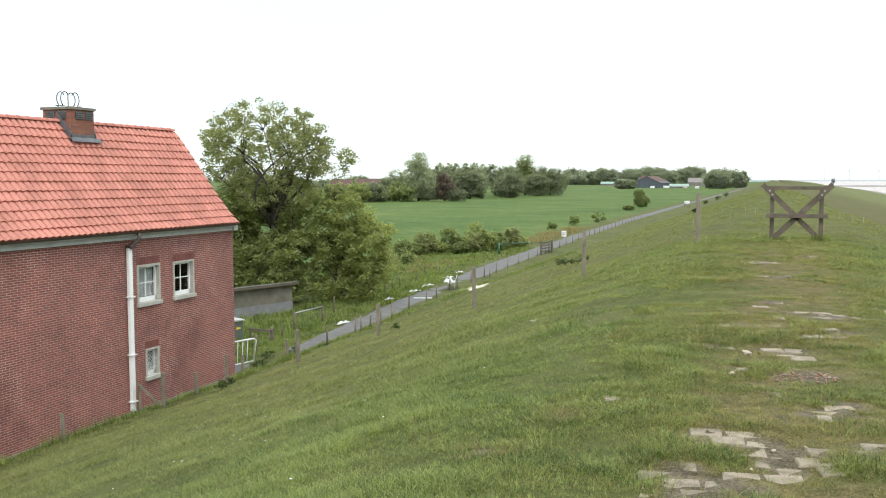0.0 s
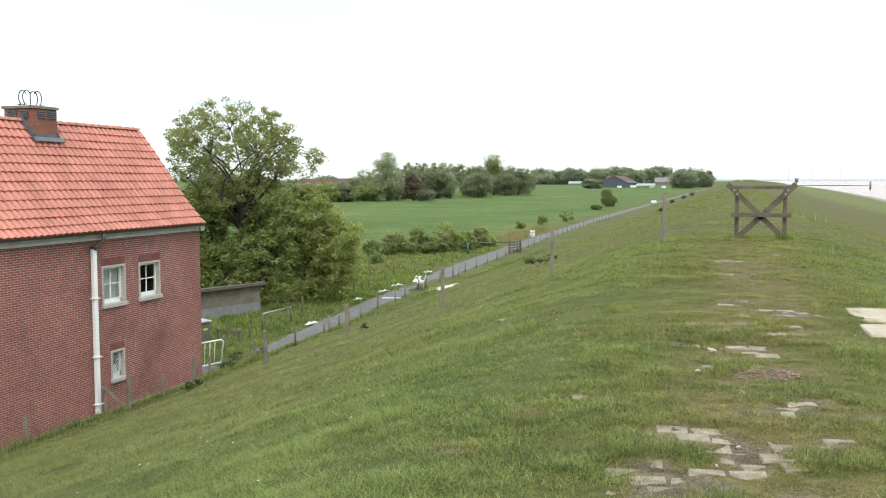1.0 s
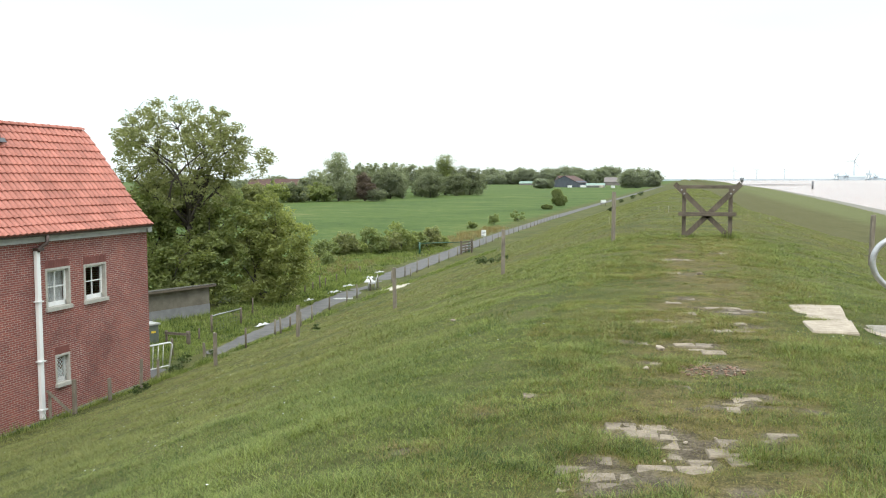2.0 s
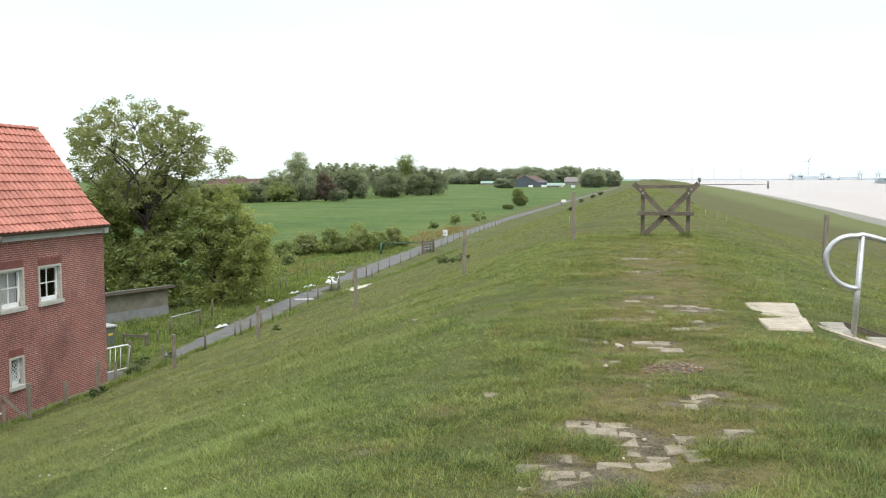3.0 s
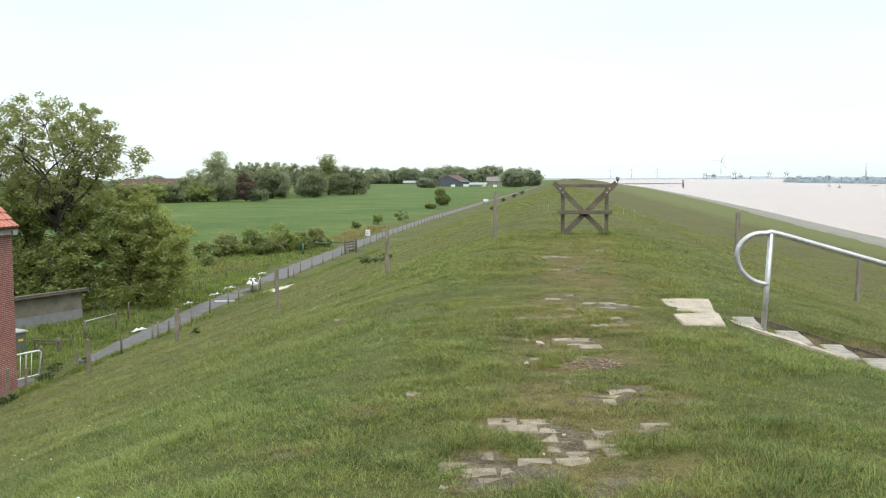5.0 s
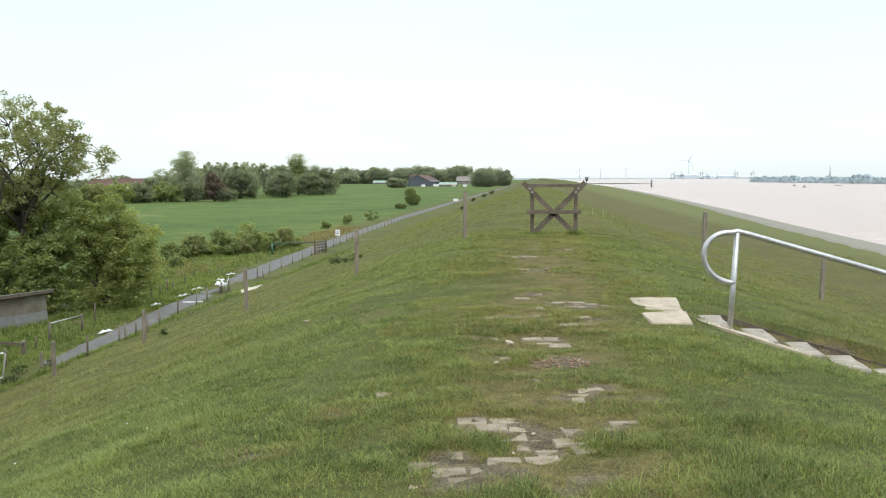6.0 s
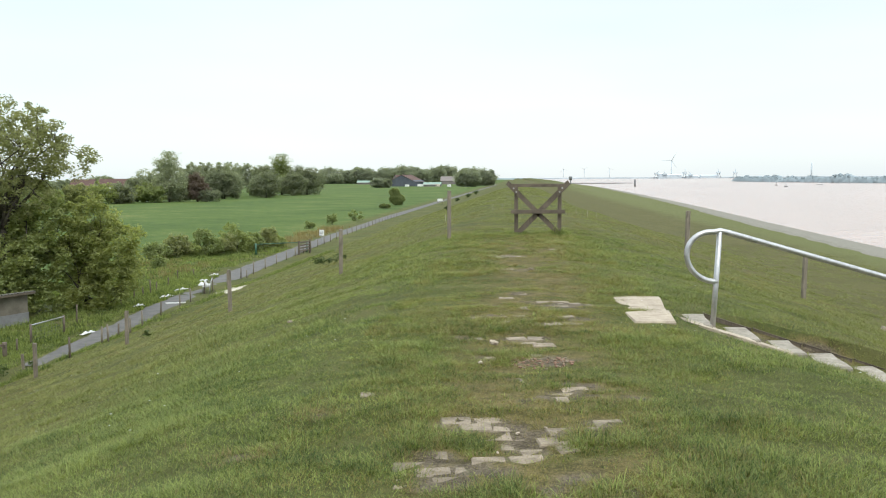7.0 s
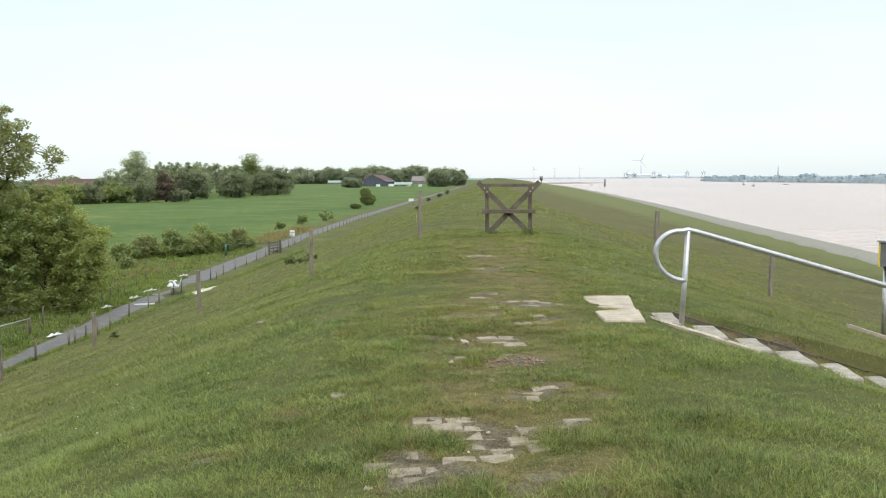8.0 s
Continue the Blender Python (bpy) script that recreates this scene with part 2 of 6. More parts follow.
def turf():
    """Dike turf, trodden crest, mown berm, meadow and shore, by where they lie."""
    m, n, l, p = material("turf")
    pos = place_vec(n, l)
    sp = n.new("ShaderNodeSeparateXYZ")
    l.new(pos, sp.inputs[0])
    x = sp.outputs["X"]
    n1 = noise_node(n, l, 0.35, 6.0, 0.65, pos)
    n2 = noise_node(n, l, 5.0, 6.0, 0.7, pos)
    n3 = noise_node(n, l, 45.0, 3.0, 0.7, pos)
    fine = calc(n, l, "ADD", calc(n, l, "MULTIPLY", n2, 0.5), calc(n, l, "MULTIPLY", n3, 0.5))
    wob = calc(n, l, "ADD", x, calc(n, l, "MULTIPLY", calc(n, l, "SUBTRACT", n1, 0.5), 7.0))

    def step(a, b, src=wob):
        r = n.new("ShaderNodeMapRange")
        r.inputs["From Min"].default_value, r.inputs["From Max"].default_value = a, b
        l.new(src, r.inputs["Value"])
        return r.outputs[0]
    mp = n.new("ShaderNodeMapping")
    mp.inputs["Scale"].default_value = (0.045, 0.11, 0.1)
    l.new(pos, mp.inputs["Vector"])
    strip = noise_node(n, l, 1.0, 6.0, 0.65, mp.outputs[0])
    dike = ramp(n, l, calc(n, l, "ADD", calc(n, l, "MULTIPLY", n1, 0.5), calc(n, l, "MULTIPLY", fine, 0.5)),
                (0.38, (0.036, 0.046, 0.011)), (0.5, (0.08, 0.091, 0.025)), (0.62, (0.135, 0.132, 0.046)))
    stalks = ramp(n, l, n2, (0.3, (0.085, 0.078, 0.025)), (0.7, (0.135, 0.118, 0.045)))
    dike = mix(n, l, calc(n, l, "MULTIPLY", ramp(n, l, noise_node(n, l, 0.22, 4.0, 0.6, pos), (0.42, (0, 0, 0)), (0.62, (1, 1, 1))), 0.55), dike, stalks)
    meadow = ramp(n, l, calc(n, l, "ADD", calc(n, l, "MULTIPLY", strip, 0.25), calc(n, l, "ADD", calc(n, l, "MULTIPLY", noise_node(n, l, 0.07, 6.0, 0.75, pos), 0.4), calc(n, l, "MULTIPLY", noise_node(n, l, 0.6, 6.0, 0.75, pos), 0.35))),
                  (0.38, (0.03, 0.054, 0.014)), (0.46, (0.061, 0.1, 0.022)), (0.53, (0.082, 0.122, 0.027)), (0.61, (0.155, 0.16, 0.052)))
    berm = ramp(n, l, fine, (0.36, (0.09, 0.1, 0.032)), (0.66, (0.148, 0.152, 0.058)))
    slope_r = ramp(n, l, calc(n, l, "ADD", calc(n, l, "MULTIPLY", n1, 0.6), calc(n, l, "MULTIPLY", fine, 0.4)),
                   (0.36, (0.070, 0.070, 0.022)), (0.64, (0.115, 0.105, 0.038)))
    c = mix(n, l, step(-24, -26.5), dike, meadow)
    c = mix(n, l, step(3, 6), c, slope_r)
    c = mix(n, l, step(18.0, 21.4), c, berm)
    at = n.new("ShaderNodeAttribute")
    at.attribute_name = "bare"
    soil = ramp(n, l, fine, (0.4, (0.055, 0.043, 0.026)), (0.6, (0.19, 0.155, 0.108)))
    thatch = ramp(n, l, fine, (0.4, (0.06, 0.056, 0.018)), (0.6, (0.19, 0.15, 0.062)))
    c = mix(n, l, step(0.0, 0.5, at.outputs["Fac"]), c, thatch)
    c = mix(n, l, step(0.5, 1.0, at.outputs["Fac"]), c, soil)
    l.new(c, p.inputs["Base Color"])
    p.inputs["Roughness"].default_value = 0.9
    p.inputs["Specular IOR Level"].default_value = 0.15
    bump(n, l, p, fine, 0.9, 0.05)
    return m


def brickwork(name="brickwork", face=(0.268, 0.073, 0.056), burnt=(0.19, 0.055, 0.049), joint=(0.38, 0.295, 0.25)):
    """Hard-burnt red brick in thin courses, on walls that run along y or x."""
    m, n, l, p = material(name)
    g = n.new("ShaderNodeNewGeometry")
    sp = n.new("ShaderNodeSeparateXYZ")
    l.new(g.outputs["Position"], sp.inputs[0])
    cb = n.new("ShaderNodeCombineXYZ")
    l.new(calc(n, l, "ADD", sp.outputs["X"], sp.outputs["Y"]), cb.inputs["X"])
    l.new(sp.outputs["Z"], cb.inputs["Y"])
    bt = n.new("ShaderNodeTexBrick")
    for k, v in (("Scale", 1.0), ("Mortar Size", 0.0085), ("Mortar Smooth", 0.5), ("Bias", -0.1), ("Brick Width", 0.215), ("Row Height", 0.0585)):
        bt.inputs[k].default_value = v
    bt.inputs["Color1"].default_value = (*face, 1)
    bt.inputs["Color2"].default_value = (*burnt, 1)
    bt.inputs["Mortar"].default_value = (*joint, 1)
    l.new(cb.outputs[0], bt.inputs["Vector"])
    st = noise_node(n, l, 0.7, 6.0, 0.65, g.outputs["Position"])
    # lime bloom on the joints in patches
    bloom = ramp(n, l, noise_node(n, l, 0.45, 5.0, 0.7, g.outputs["Position"]), (0.5, (1, 1, 1)), (0.66, (1.55, 1.6, 1.65)))
    joint_c = mix(n, l, 1.0, joint, bloom, "MULTIPLY")
    l.new(joint_c, bt.inputs["Mortar"])
    c = mix(n, l, 0.75, bt.outputs["Color"], ramp(n, l, st, (0.32, (0.62, 0.58, 0.6)), (0.5, (1, 1, 1)), (0.68, (1.25, 1.2, 1.15))), "MULTIPLY")
    fl = noise_node(n, l, 9.0, 4.0, 0.7, g.outputs["Position"])
    c = mix(n, l, 0.35, c, ramp(n, l, fl, (0.35, (0.7, 0.7, 0.72)), (0.65, (1.3, 1.25, 1.2))), "MULTIPLY")
    l.new(c, p.inputs["Base Color"])
    p.inputs["Roughness"].default_value = 0.85
    bump(n, l, p, bt.outputs["Fac"], -0.6, 0.012)
    return m


def water_mat():
    m, n, l, p = material("silty_water")
    v = place_vec(n, l)
    a = noise_node(n, l, 0.012, 4.0, 0.6, v)
    c = ramp(n, l, a, (0.35, (0.36, 0.26, 0.208)), (0.65, (0.435, 0.322, 0.265)))
    p.inputs["Roughness"].default_value = 0.22
    mp = n.new("ShaderNodeMapping")
    mp.inputs["Scale"].default_value = (0.5, 1.1, 1.0)
    l.new(v, mp.inputs["Vector"])
    w = noise_node(n, l, 0.9, 5.0, 0.65, mp.outputs[0])
    fine = noise_node(n, l, 3.5, 3.0, 0.6, mp.outputs[0])
    # ripples' light and dark painted into the colour, along the wave noise
    c = mix(n, l, 1.0, c, ramp(n, l, w, (0.36, (0.7, 0.68, 0.66)), (0.5, (1.0, 1.0, 1.0)), (0.64, (1.12, 1.12, 1.12))), "MULTIPLY")
    l.new(c, p.inputs["Base Color"])
    bump(n, l, p, calc(n, l, "ADD", w, calc(n, l, "MULTIPLY", fine, 0.3)), 0.6, 0.35)
    return m


M_TURF = turf()
M_BRICK = brickwork()
M_BRICK_STACK = brickwork("chimney_brickwork", (0.28, 0.098, 0.055), (0.15, 0.062, 0.042), (0.2, 0.125, 0.09))
M_WATER = water_mat()
M_ASPHALT = plain("worn_asphalt", (0.078, 0.075, 0.07), (0.15, 0.142, 0.132), 1.5, 0.9, 0, 0.4, 50)
M_TILE = plain("red_pantile", (0.34, 0.118, 0.08), (0.55, 0.205, 0.147), 1.1, 0.6, 0, 0.15, 22, 0.2)
M_TILE_WALL = plain("red_chimney_brick", (0.15, 0.052, 0.042), (0.24, 0.082, 0.065), 4.0, 0.8)
M_LEAD = plain("lead_flashing", (0.085, 0.088, 0.092), (0.15, 0.152, 0.155), 5, 0.55, 0.2)
M_FASCIA = plain("grey_painted_board", (0.30, 0.30, 0.275), (0.42, 0.42, 0.385), 3, 0.6, 0, 0.1)
M_WHITE = plain("white_paint", (0.74, 0.74, 0.71), (0.84, 0.84, 0.82), 4, 0.4, 0, 0.05)
M_PIPE_WHITE = plain("glossy_white_pipe", (0.84, 0.84, 0.81), (0.9, 0.9, 0.88), 4, 0.3, 0, 0.03)
M_STONE_FRAME = plain("pale_sandstone_frame", (0.36, 0.34, 0.295), (0.50, 0.475, 0.42), 6, 0.75)
M_IRON = plain("black_iron", (0.02, 0.02, 0.022), (0.05, 0.05, 0.052), 8, 0.5, 0.6)
M_DARKPIPE = plain("dark_brown_pipe", (0.055, 0.038, 0.032), (0.09, 0.06, 0.05), 6, 0.5)
# near-black base colour stands in for the shade of unlit rooms
M_DARK = plain("unlit_room_black", (0.012, 0.012, 0.013), (0.025, 0.025, 0.026), 3, 0.9)
M_CURTAIN = plain("net_curtain", (0.55, 0.56, 0.55), (0.72, 0.73, 0.72), 9, 0.9, 0, 0.3)
M_WOOD = timber("grey_weathered_post", (0.115, 0.096, 0.07), (0.27, 0.232, 0.175))
M_WOOD_DARK = timber("dark_weathered_timber", (0.07, 0.055, 0.038), (0.17, 0.136, 0.1))
M_WOOD_X = timber("weathered_plank_along", (0.07, 0.055, 0.039), (0.17, 0.136, 0.1), "X")
M_STEEL = plain("galvanised_steel", (0.38, 0.38, 0.375), (0.56, 0.56, 0.55), 9, 0.42, 0.85, 0.1)
M_CONCRETE = plain("pale_concrete", (0.26, 0.21, 0.152), (0.48, 0.405, 0.31), 6, 0.9, 0, 0.4, 40, 0.12)
M_CONCRETE_OLD = plain("mossy_concrete", (0.135, 0.125, 0.09), (0.27, 0.25, 0.205), 4, 0.95, 0, 0.5, 40, 0.15)
M_CONCRETE_STEP = plain("weathered_concrete", (0.19, 0.165, 0.125), (0.40, 0.36, 0.295), 8, 0.95, 0, 0.5, 50, 0.15)
M_PAVER = plain("buff_paving_brick", (0.125, 0.098, 0.066), (0.34, 0.278, 0.2), 7, 0.9, 0, 0.4, 70, 0.35)
M_RUBBLE = plain("red_brick_rubble", (0.19, 0.105, 0.07), (0.31, 0.19, 0.13), 12, 0.9, 0, 0.4, 70, 0.3)
M_BARK = plain("bark", (0.045, 0.037, 0.027), (0.1, 0.085, 0.065), 7, 0.95, 0, 0.8)
M_LEAF_TREE = foliage("ash_leaves", (0.17, 0.19, 0.095), (0.43, 0.445, 0.23), 0.6)
M_LEAF_SHRUB = foliage("shrub_leaves", (0.155, 0.2, 0.08), (0.44, 0.48, 0.2), 0.6)
M_LEAF_OLIVE = foliage("olive_shrub_leaves", (0.2, 0.235, 0.09), (0.46, 0.49, 0.2), 0.6)
M_LEAF_LIGHT = foliage("willow_leaves", (0.17, 0.215, 0.085), (0.33, 0.37, 0.16), 0.5)
M_LEAF_GREY = foliage("poplar_leaves", (0.27, 0.305, 0.215), (0.45, 0.48, 0.35), 0.55)
M_LEAF_DARK = foliage("far_tree_leaves", (0.16, 0.185, 0.135), (0.33, 0.355, 0.245), 0.55)
# leaf greens paled and greyed: the haze of distance is in the colour
M_LEAF_HAZE_TINT = foliage("haze_tinted_leaves", (0.235, 0.265, 0.205), (0.385, 0.415, 0.325), 0.55)
M_LEAF_RED = foliage("copper_leaves", (0.13, 0.10, 0.085), (0.22, 0.17, 0.14), 0.45)
M_BLADE = foliage("grass_blades", (0.022, 0.06, 0.013), (0.34, 0.395, 0.117), 0.4, (0.35, 0.72))
M_BLADE_OLIVE = foliage("olive_grass", (0.082, 0.112, 0.031), (0.315, 0.32, 0.118), 0.4)
M_BLADE_SHORT = foliage("short_worn_grass", (0.056, 0.074, 0.017), (0.35, 0.31, 0.104), 0.4, (0.35, 0.72))
M_STRAW = foliage("dry_grass", (0.17, 0.132, 0.052), (0.36, 0.29, 0.13), 0.25)
M_WEED = foliage("weeds", (0.03, 0.05, 0.014), (0.085, 0.12, 0.035))
# far bank colours: aerial haze is painted into the pale blue-grey base
M_FAR = plain("haze_tinted_far_bank", (0.47, 0.545, 0.585), (0.56, 0.635, 0.675), 0.02, 1.0, 0, 0.0, 0.1)
M_FAR_WOOD = plain("haze_tinted_far_woods", (0.225, 0.275, 0.295), (0.315, 0.365, 0.38), 0.06, 1.0, 0, 0.0, 0.5)
M_FAR_PALE = plain("haze_tinted_far_steel", (0.54, 0.61, 0.64), (0.64, 0.71, 0.74), 0.02, 0.9, 0, 0.0, 0.1)
M_GREEN = plain("green_painted_steel", (0.025, 0.085, 0.045), (0.045, 0.125, 0.07), 5, 0.5)
M_CABINET = plain("grey_green_cabinet", (0.085, 0.10, 0.08), (0.14, 0.155, 0.125), 5, 0.6)
M_YELLOW = plain("yellow_plate", (0.6, 0.42, 0.03), (0.75, 0.55, 0.06), 8, 0.5)
M_RENDER = plain("stained_grey_render", (0.11, 0.098, 0.072), (0.21, 0.188, 0.148), 1.6, 0.9, 0, 0.3)
M_RENDER_LOW = plain("grey_cement_band", (0.15, 0.15, 0.148), (0.24, 0.24, 0.235), 1.8, 0.9, 0, 0.3)
M_SHEET = plain("corrugated_fibre_cement", (0.07, 0.068, 0.05), (0.16, 0.15, 0.125), 4, 0.9, 0, 0.3)
M_SAND = plain("spilled_sand", (0.42, 0.38, 0.29), (0.6, 0.55, 0.45), 5, 0.95, 0, 0.6)
M_PLASTIC = plain("white_plastic_sheet", (0.55, 0.55, 0.54), (0.74, 0.74, 0.73), 5, 0.35, 0, 0.3)
M_ROOF_FAR = plain("far_red_roof", (0.08, 0.047, 0.038), (0.135, 0.078, 0.062), 0.3, 0.9, 0, 0.1, 2.0)
M_WALL_FAR = plain("far_house_wall", (0.16, 0.14, 0.13), (0.25, 0.22, 0.2), 0.3, 0.9, 0, 0.1, 2.0)
M_WALL_DARK = plain("dark_blue_barn_wall", (0.06, 0.07, 0.085), (0.1, 0.11, 0.13), 0.3, 0.8, 0, 0.1, 2.0)
M_ROOF_GREEN = plain("pale_green_roof", (0.2, 0.3, 0.24), (0.28, 0.38, 0.31), 0.3, 0.7, 0, 0.1, 2.0)
M_CARGLASS = plain("dark_car_glass", (0.02, 0.024, 0.028), (0.04, 0.045, 0.05), 3, 0.1)
M_BOXGREY = plain("grey_sheet_metal", (0.13, 0.135, 0.14), (0.2, 0.205, 0.21), 5, 0.5, 0.3)
M_GLASS = bpy.data.materials.new("window_glass")
M_GLASS.use_nodes = True
M_GLASS.node_tree.nodes["Principled BSDF"].inputs["Transmission Weight"].default_value = 1.0
M_GLASS.node_tree.nodes["Principled BSDF"].inputs["Roughness"].default_value = 0.03
M_GLASS.node_tree.nodes["Principled BSDF"].inputs["IOR"].default_value = 1.3

# ---- ground, path, water ----
def spread(*runs):
    """Grid lines: (from, to, step) runs, joined."""
    return np.unique(np.round(np.concatenate([np.arange(a, b, s) for a, b, s in runs]), 4))


gx = spread((-4500, -600, 650), (-600, -120, 60), (-120, -30, 7.5), (-30, -18, 1.2), (-18, -5, 0.3), (-5, 5, 0.11), (5, 9, 0.3), (9, 20, 0.8), (20, 52, 0.6), (52, 80, 4), (80, 300, 44), (300, 4801, 900))
gy = spread((-900, -60, 120), (-60, 0, 10), (0, 3, 0.5), (3, 14, 0.11), (14, 30, 0.28), (30, 60, 0.8), (60, 150, 3), (150, 600, 18), (600, 4801, 300))
GX, GY = np.meshgrid(gx, gy)
GZ = ground(GX, GY)
nx, ny = len(gx), len(gy)
idx = np.arange(nx * ny).reshape(ny, nx)
a, b, c, d = idx[:-1, :-1].ravel(), idx[:-1, 1:].ravel(), idx[1:, 1:].ravel(), idx[1:, :-1].ravel()
land = tri_mesh("ground", np.stack([GX.ravel(), GY.ravel(), GZ.ravel()], 1), np.concatenate([np.stack([a, b, c], 1), np.stack([a, c, d], 1)]), M_TURF, smooth=True)
tagged(land, "grass dike with a trodden crest, slopes, meadow and mown foreshore", "ground", kind="structure")
bare = land.data.attributes.new("bare", "FLOAT", "POINT")

# a river at high water, out to the horizon
bm = bmesh.new()
vs = [bm.verts.new(q) for q in ((23.5, -900, WATER), (4800, -900, WATER), (4800, 4800, WATER), (23.5, 4800, WATER))]
bm.faces.new(vs)
water = tagged(part("water", bm, M_WATER), "broad silty pale brown river under a bright sky", "water", kind="structure")

# stone-set bank along the water
bm = bmesh.new()
ys = np.concatenate([np.arange(-40, 200, 2.0), np.arange(200, 1500, 12.0)])
prof = ((-0.7, -3.72), (0.0, -3.56), (1.6, -3.76), (5.3, -4.30), (8.0, -4.8))
rows = [[bm.verts.new((float(shore_x(y)) + x + (0.22 * math.sin(y * 0.9) + 0.15 * math.sin(y * 2.3) if k < 2 else 0), y, z + 0.05)) for k, (x, z) in enumerate(prof)] for y in ys]
for r0, r1 in zip(rows, rows[1:]):
    for k in range(len(prof) - 1):
        bm.faces.new((r0[k], r0[k + 1], r1[k + 1], r1[k]))
bank = tagged(part("bank", bm, M_CONCRETE_OLD), "grey stone-set bank along the water's edge", "bank", kind="structure")

# asphalt path along the dike's foot
WAY = ((20, -17.0), (30, -17.1), (33, -17.3), (36, -17.5), (40, -17.8), (45, -18.3), (50, -18.6), (57, -19.15), (65, -19.65), (75, -20.05), (92, -20.75), (143, -21.9), (250, -21.9), (420, -21), (900, -20))


def way_x(y):
    return float(np.interp(y, [q[0] for q in WAY], [q[1] for q in WAY]))


bm = bmesh.new()
rows = []
for y in np.concatenate([np.arange(30.4, 100, 0.5), np.arange(100, 900, 12)]):
    w = float(np.interp(y, [30, 36, 42, 52, 65], [0.42, 0.6, 0.74, 0.86, 0.95])) + 0.06 * math.sin(y * 1.7) + 0.04 * math.sin(y * 4.1)
    rows.append([bm.verts.new((way_x(y) + o * w, y, g1(way_x(y) + o * w, y) * 0 - 4.965 + 0.015 * (1 - o * o))) for o in (-1, 0, 1)])
for r0, r1 in zip(rows, rows[1:]):
    for k in range(2):
        bm.faces.new((r0[k], r0[k + 1], r1[k + 1], r1[k]))
tagged(part("path", bm, M_ASPHALT), "narrow worn grey asphalt path along the dike's foot", "path", kind="structure")

# ---- the brick house at the dike's foot ----
HX, HY1, HY0 = -16.5, 25.28, 8.0  # wall towards the dike, its two corners
EAVE, RIDGE_X, RIDGE_Z = 0.3, -18.63, 3.25
BACK = 2 * RIDGE_X - HX
house = thing("house", (HX, HY1, -5.0), "two-storey red brick house with a steep red pantile roof", "house")
HM = house.matrix_basis.inverted()


def hpart(name, bm, mat, parent=house, label="", smooth=False):
    """A part given in the place's own metres."""
    bmesh.ops.transform(bm, matrix=HM, verts=bm.verts)
    return part(name, bm, mat, parent, label, smooth)


WINDOWS = ((20.50, 21.50, -1.90, -0.76, 0), (22.10, 23.12, -1.90, -0.79, 0), (20.78, 21.38, -4.02, -3.15, 1))


def wall_with_holes(bm, x, t, y0, y1, z0, z1, holes):
    """A wall in the plane x, t thick (towards -x), with real openings."""
    ys = sorted({y0, y1, *[h[0] for h in holes], *[h[1] for h in holes]})
    zs = sorted({z0, z1, *[h[2] for h in holes], *[h[3] for h in holes]})
    solid = {}
    for i in range(len(ys) - 1):
        for k in range(len(zs) - 1):
            my, mz = (ys[i] + ys[i + 1]) / 2, (zs[k] + zs[k + 1]) / 2
            solid[i, k] = not any(h[0] < my < h[1] and h[2] < mz < h[3] for h in holes)

    def quad(*q):
        bm.faces.new([bm.verts.new(v) for v in q])
    for (i, k), s in solid.items():
        if not s:
            continue
        a, b, c, d = ys[i], ys[i + 1], zs[k], zs[k + 1]
        quad((x, a, c), (x, b, c), (x, b, d), (x, a, d))
        quad((x - t, a, c), (x - t, a, d), (x - t, b, d), (x - t, b, c))
        if not solid.get((i - 1, k)):
            quad((x, a, c), (x, a, d), (x - t, a, d), (x - t, a, c))
        if not solid.get((i + 1, k)):
            quad((x, b, c), (x - t, b, c), (x - t, b, d), (x, b, d))
        if not solid.get((i, k - 1)):
            quad((x, a, c), (x - t, a, c), (x - t, b, c), (x, b, c))
        if not solid.get((i, k + 1)):
            quad((x, a, d), (x, b, d), (x - t, b, d), (x - t, a, d))
    bmesh.ops.remove_doubles(bm, verts=bm.verts, dist=0.0005)


bm = bmesh.new()
wall_with_holes(bm, HX, 0.3, HY0, HY1, -5.2, 0.12, [w[:4] for w in WINDOWS])
hpart("front_wall", bm, M_BRICK, label="red brick wall in thin courses, weather-stained")
bm = bmesh.new()
box(bm, BACK, BACK + 0.3, HY0, HY1, -5.2, 0.12)
hpart("back_wall", bm, M_BRICK)
for y, nm in ((HY0, "gable_wall"), (HY1 - 0.3, "gable_wall")):
    bm = bmesh.new()
    f = [(BACK + 0.3, -5.2), (HX - 0.3, -5.2), (HX - 0.3, 0.12), (RIDGE_X, RIDGE_Z - 0.32), (BACK + 0.3, 0.12)]
    r0 = [bm.verts.new((x, y, z)) for x, z in f]
    r1 = [bm.verts.new((x, y + 0.3, z)) for x, z in f]
    bm.faces.new(r0)
    bm.faces.new(r1[::-1])
    for k in range(5):
        bm.faces.new((r0[k], r1[k], r1[(k + 1) % 5], r0[(k + 1) % 5]))
    bmesh.ops.recalc_face_normals(bm, faces=bm.faces)
    hpart(nm, bm, M_BRICK)
# floor between the storeys, its colour painted dark as the rooms' shade
bm = bmesh.new()
box(bm, BACK + 0.3, HX - 0.3, HY0 + 0.3, HY1 - 0.3, -2.75, -2.6)
hpart("upper_floor", bm, M_DARK)
# cornice board under the eave, with a small return at the corner
bm = bmesh.new()
box(bm, HX + 0.004, HX + 0.13, HY0, HY1 - 0.22, -0.02, 0.19, 0.012)
box(bm, HX + 0.134, HX + 0.2, HY0, HY1 - 0.22, 0.1, 0.19, 0.01)
hpart("cornice", bm, M_FASCIA, label="grey painted cornice board")
bm = bmesh.new()
box(bm, HX + 0.004, HX + 0.2, HY1 - 0.215, HY1 + 0.0, -0.03, 0.2, 0.02)
hpart("cornice_end", bm, M_FASCIA)
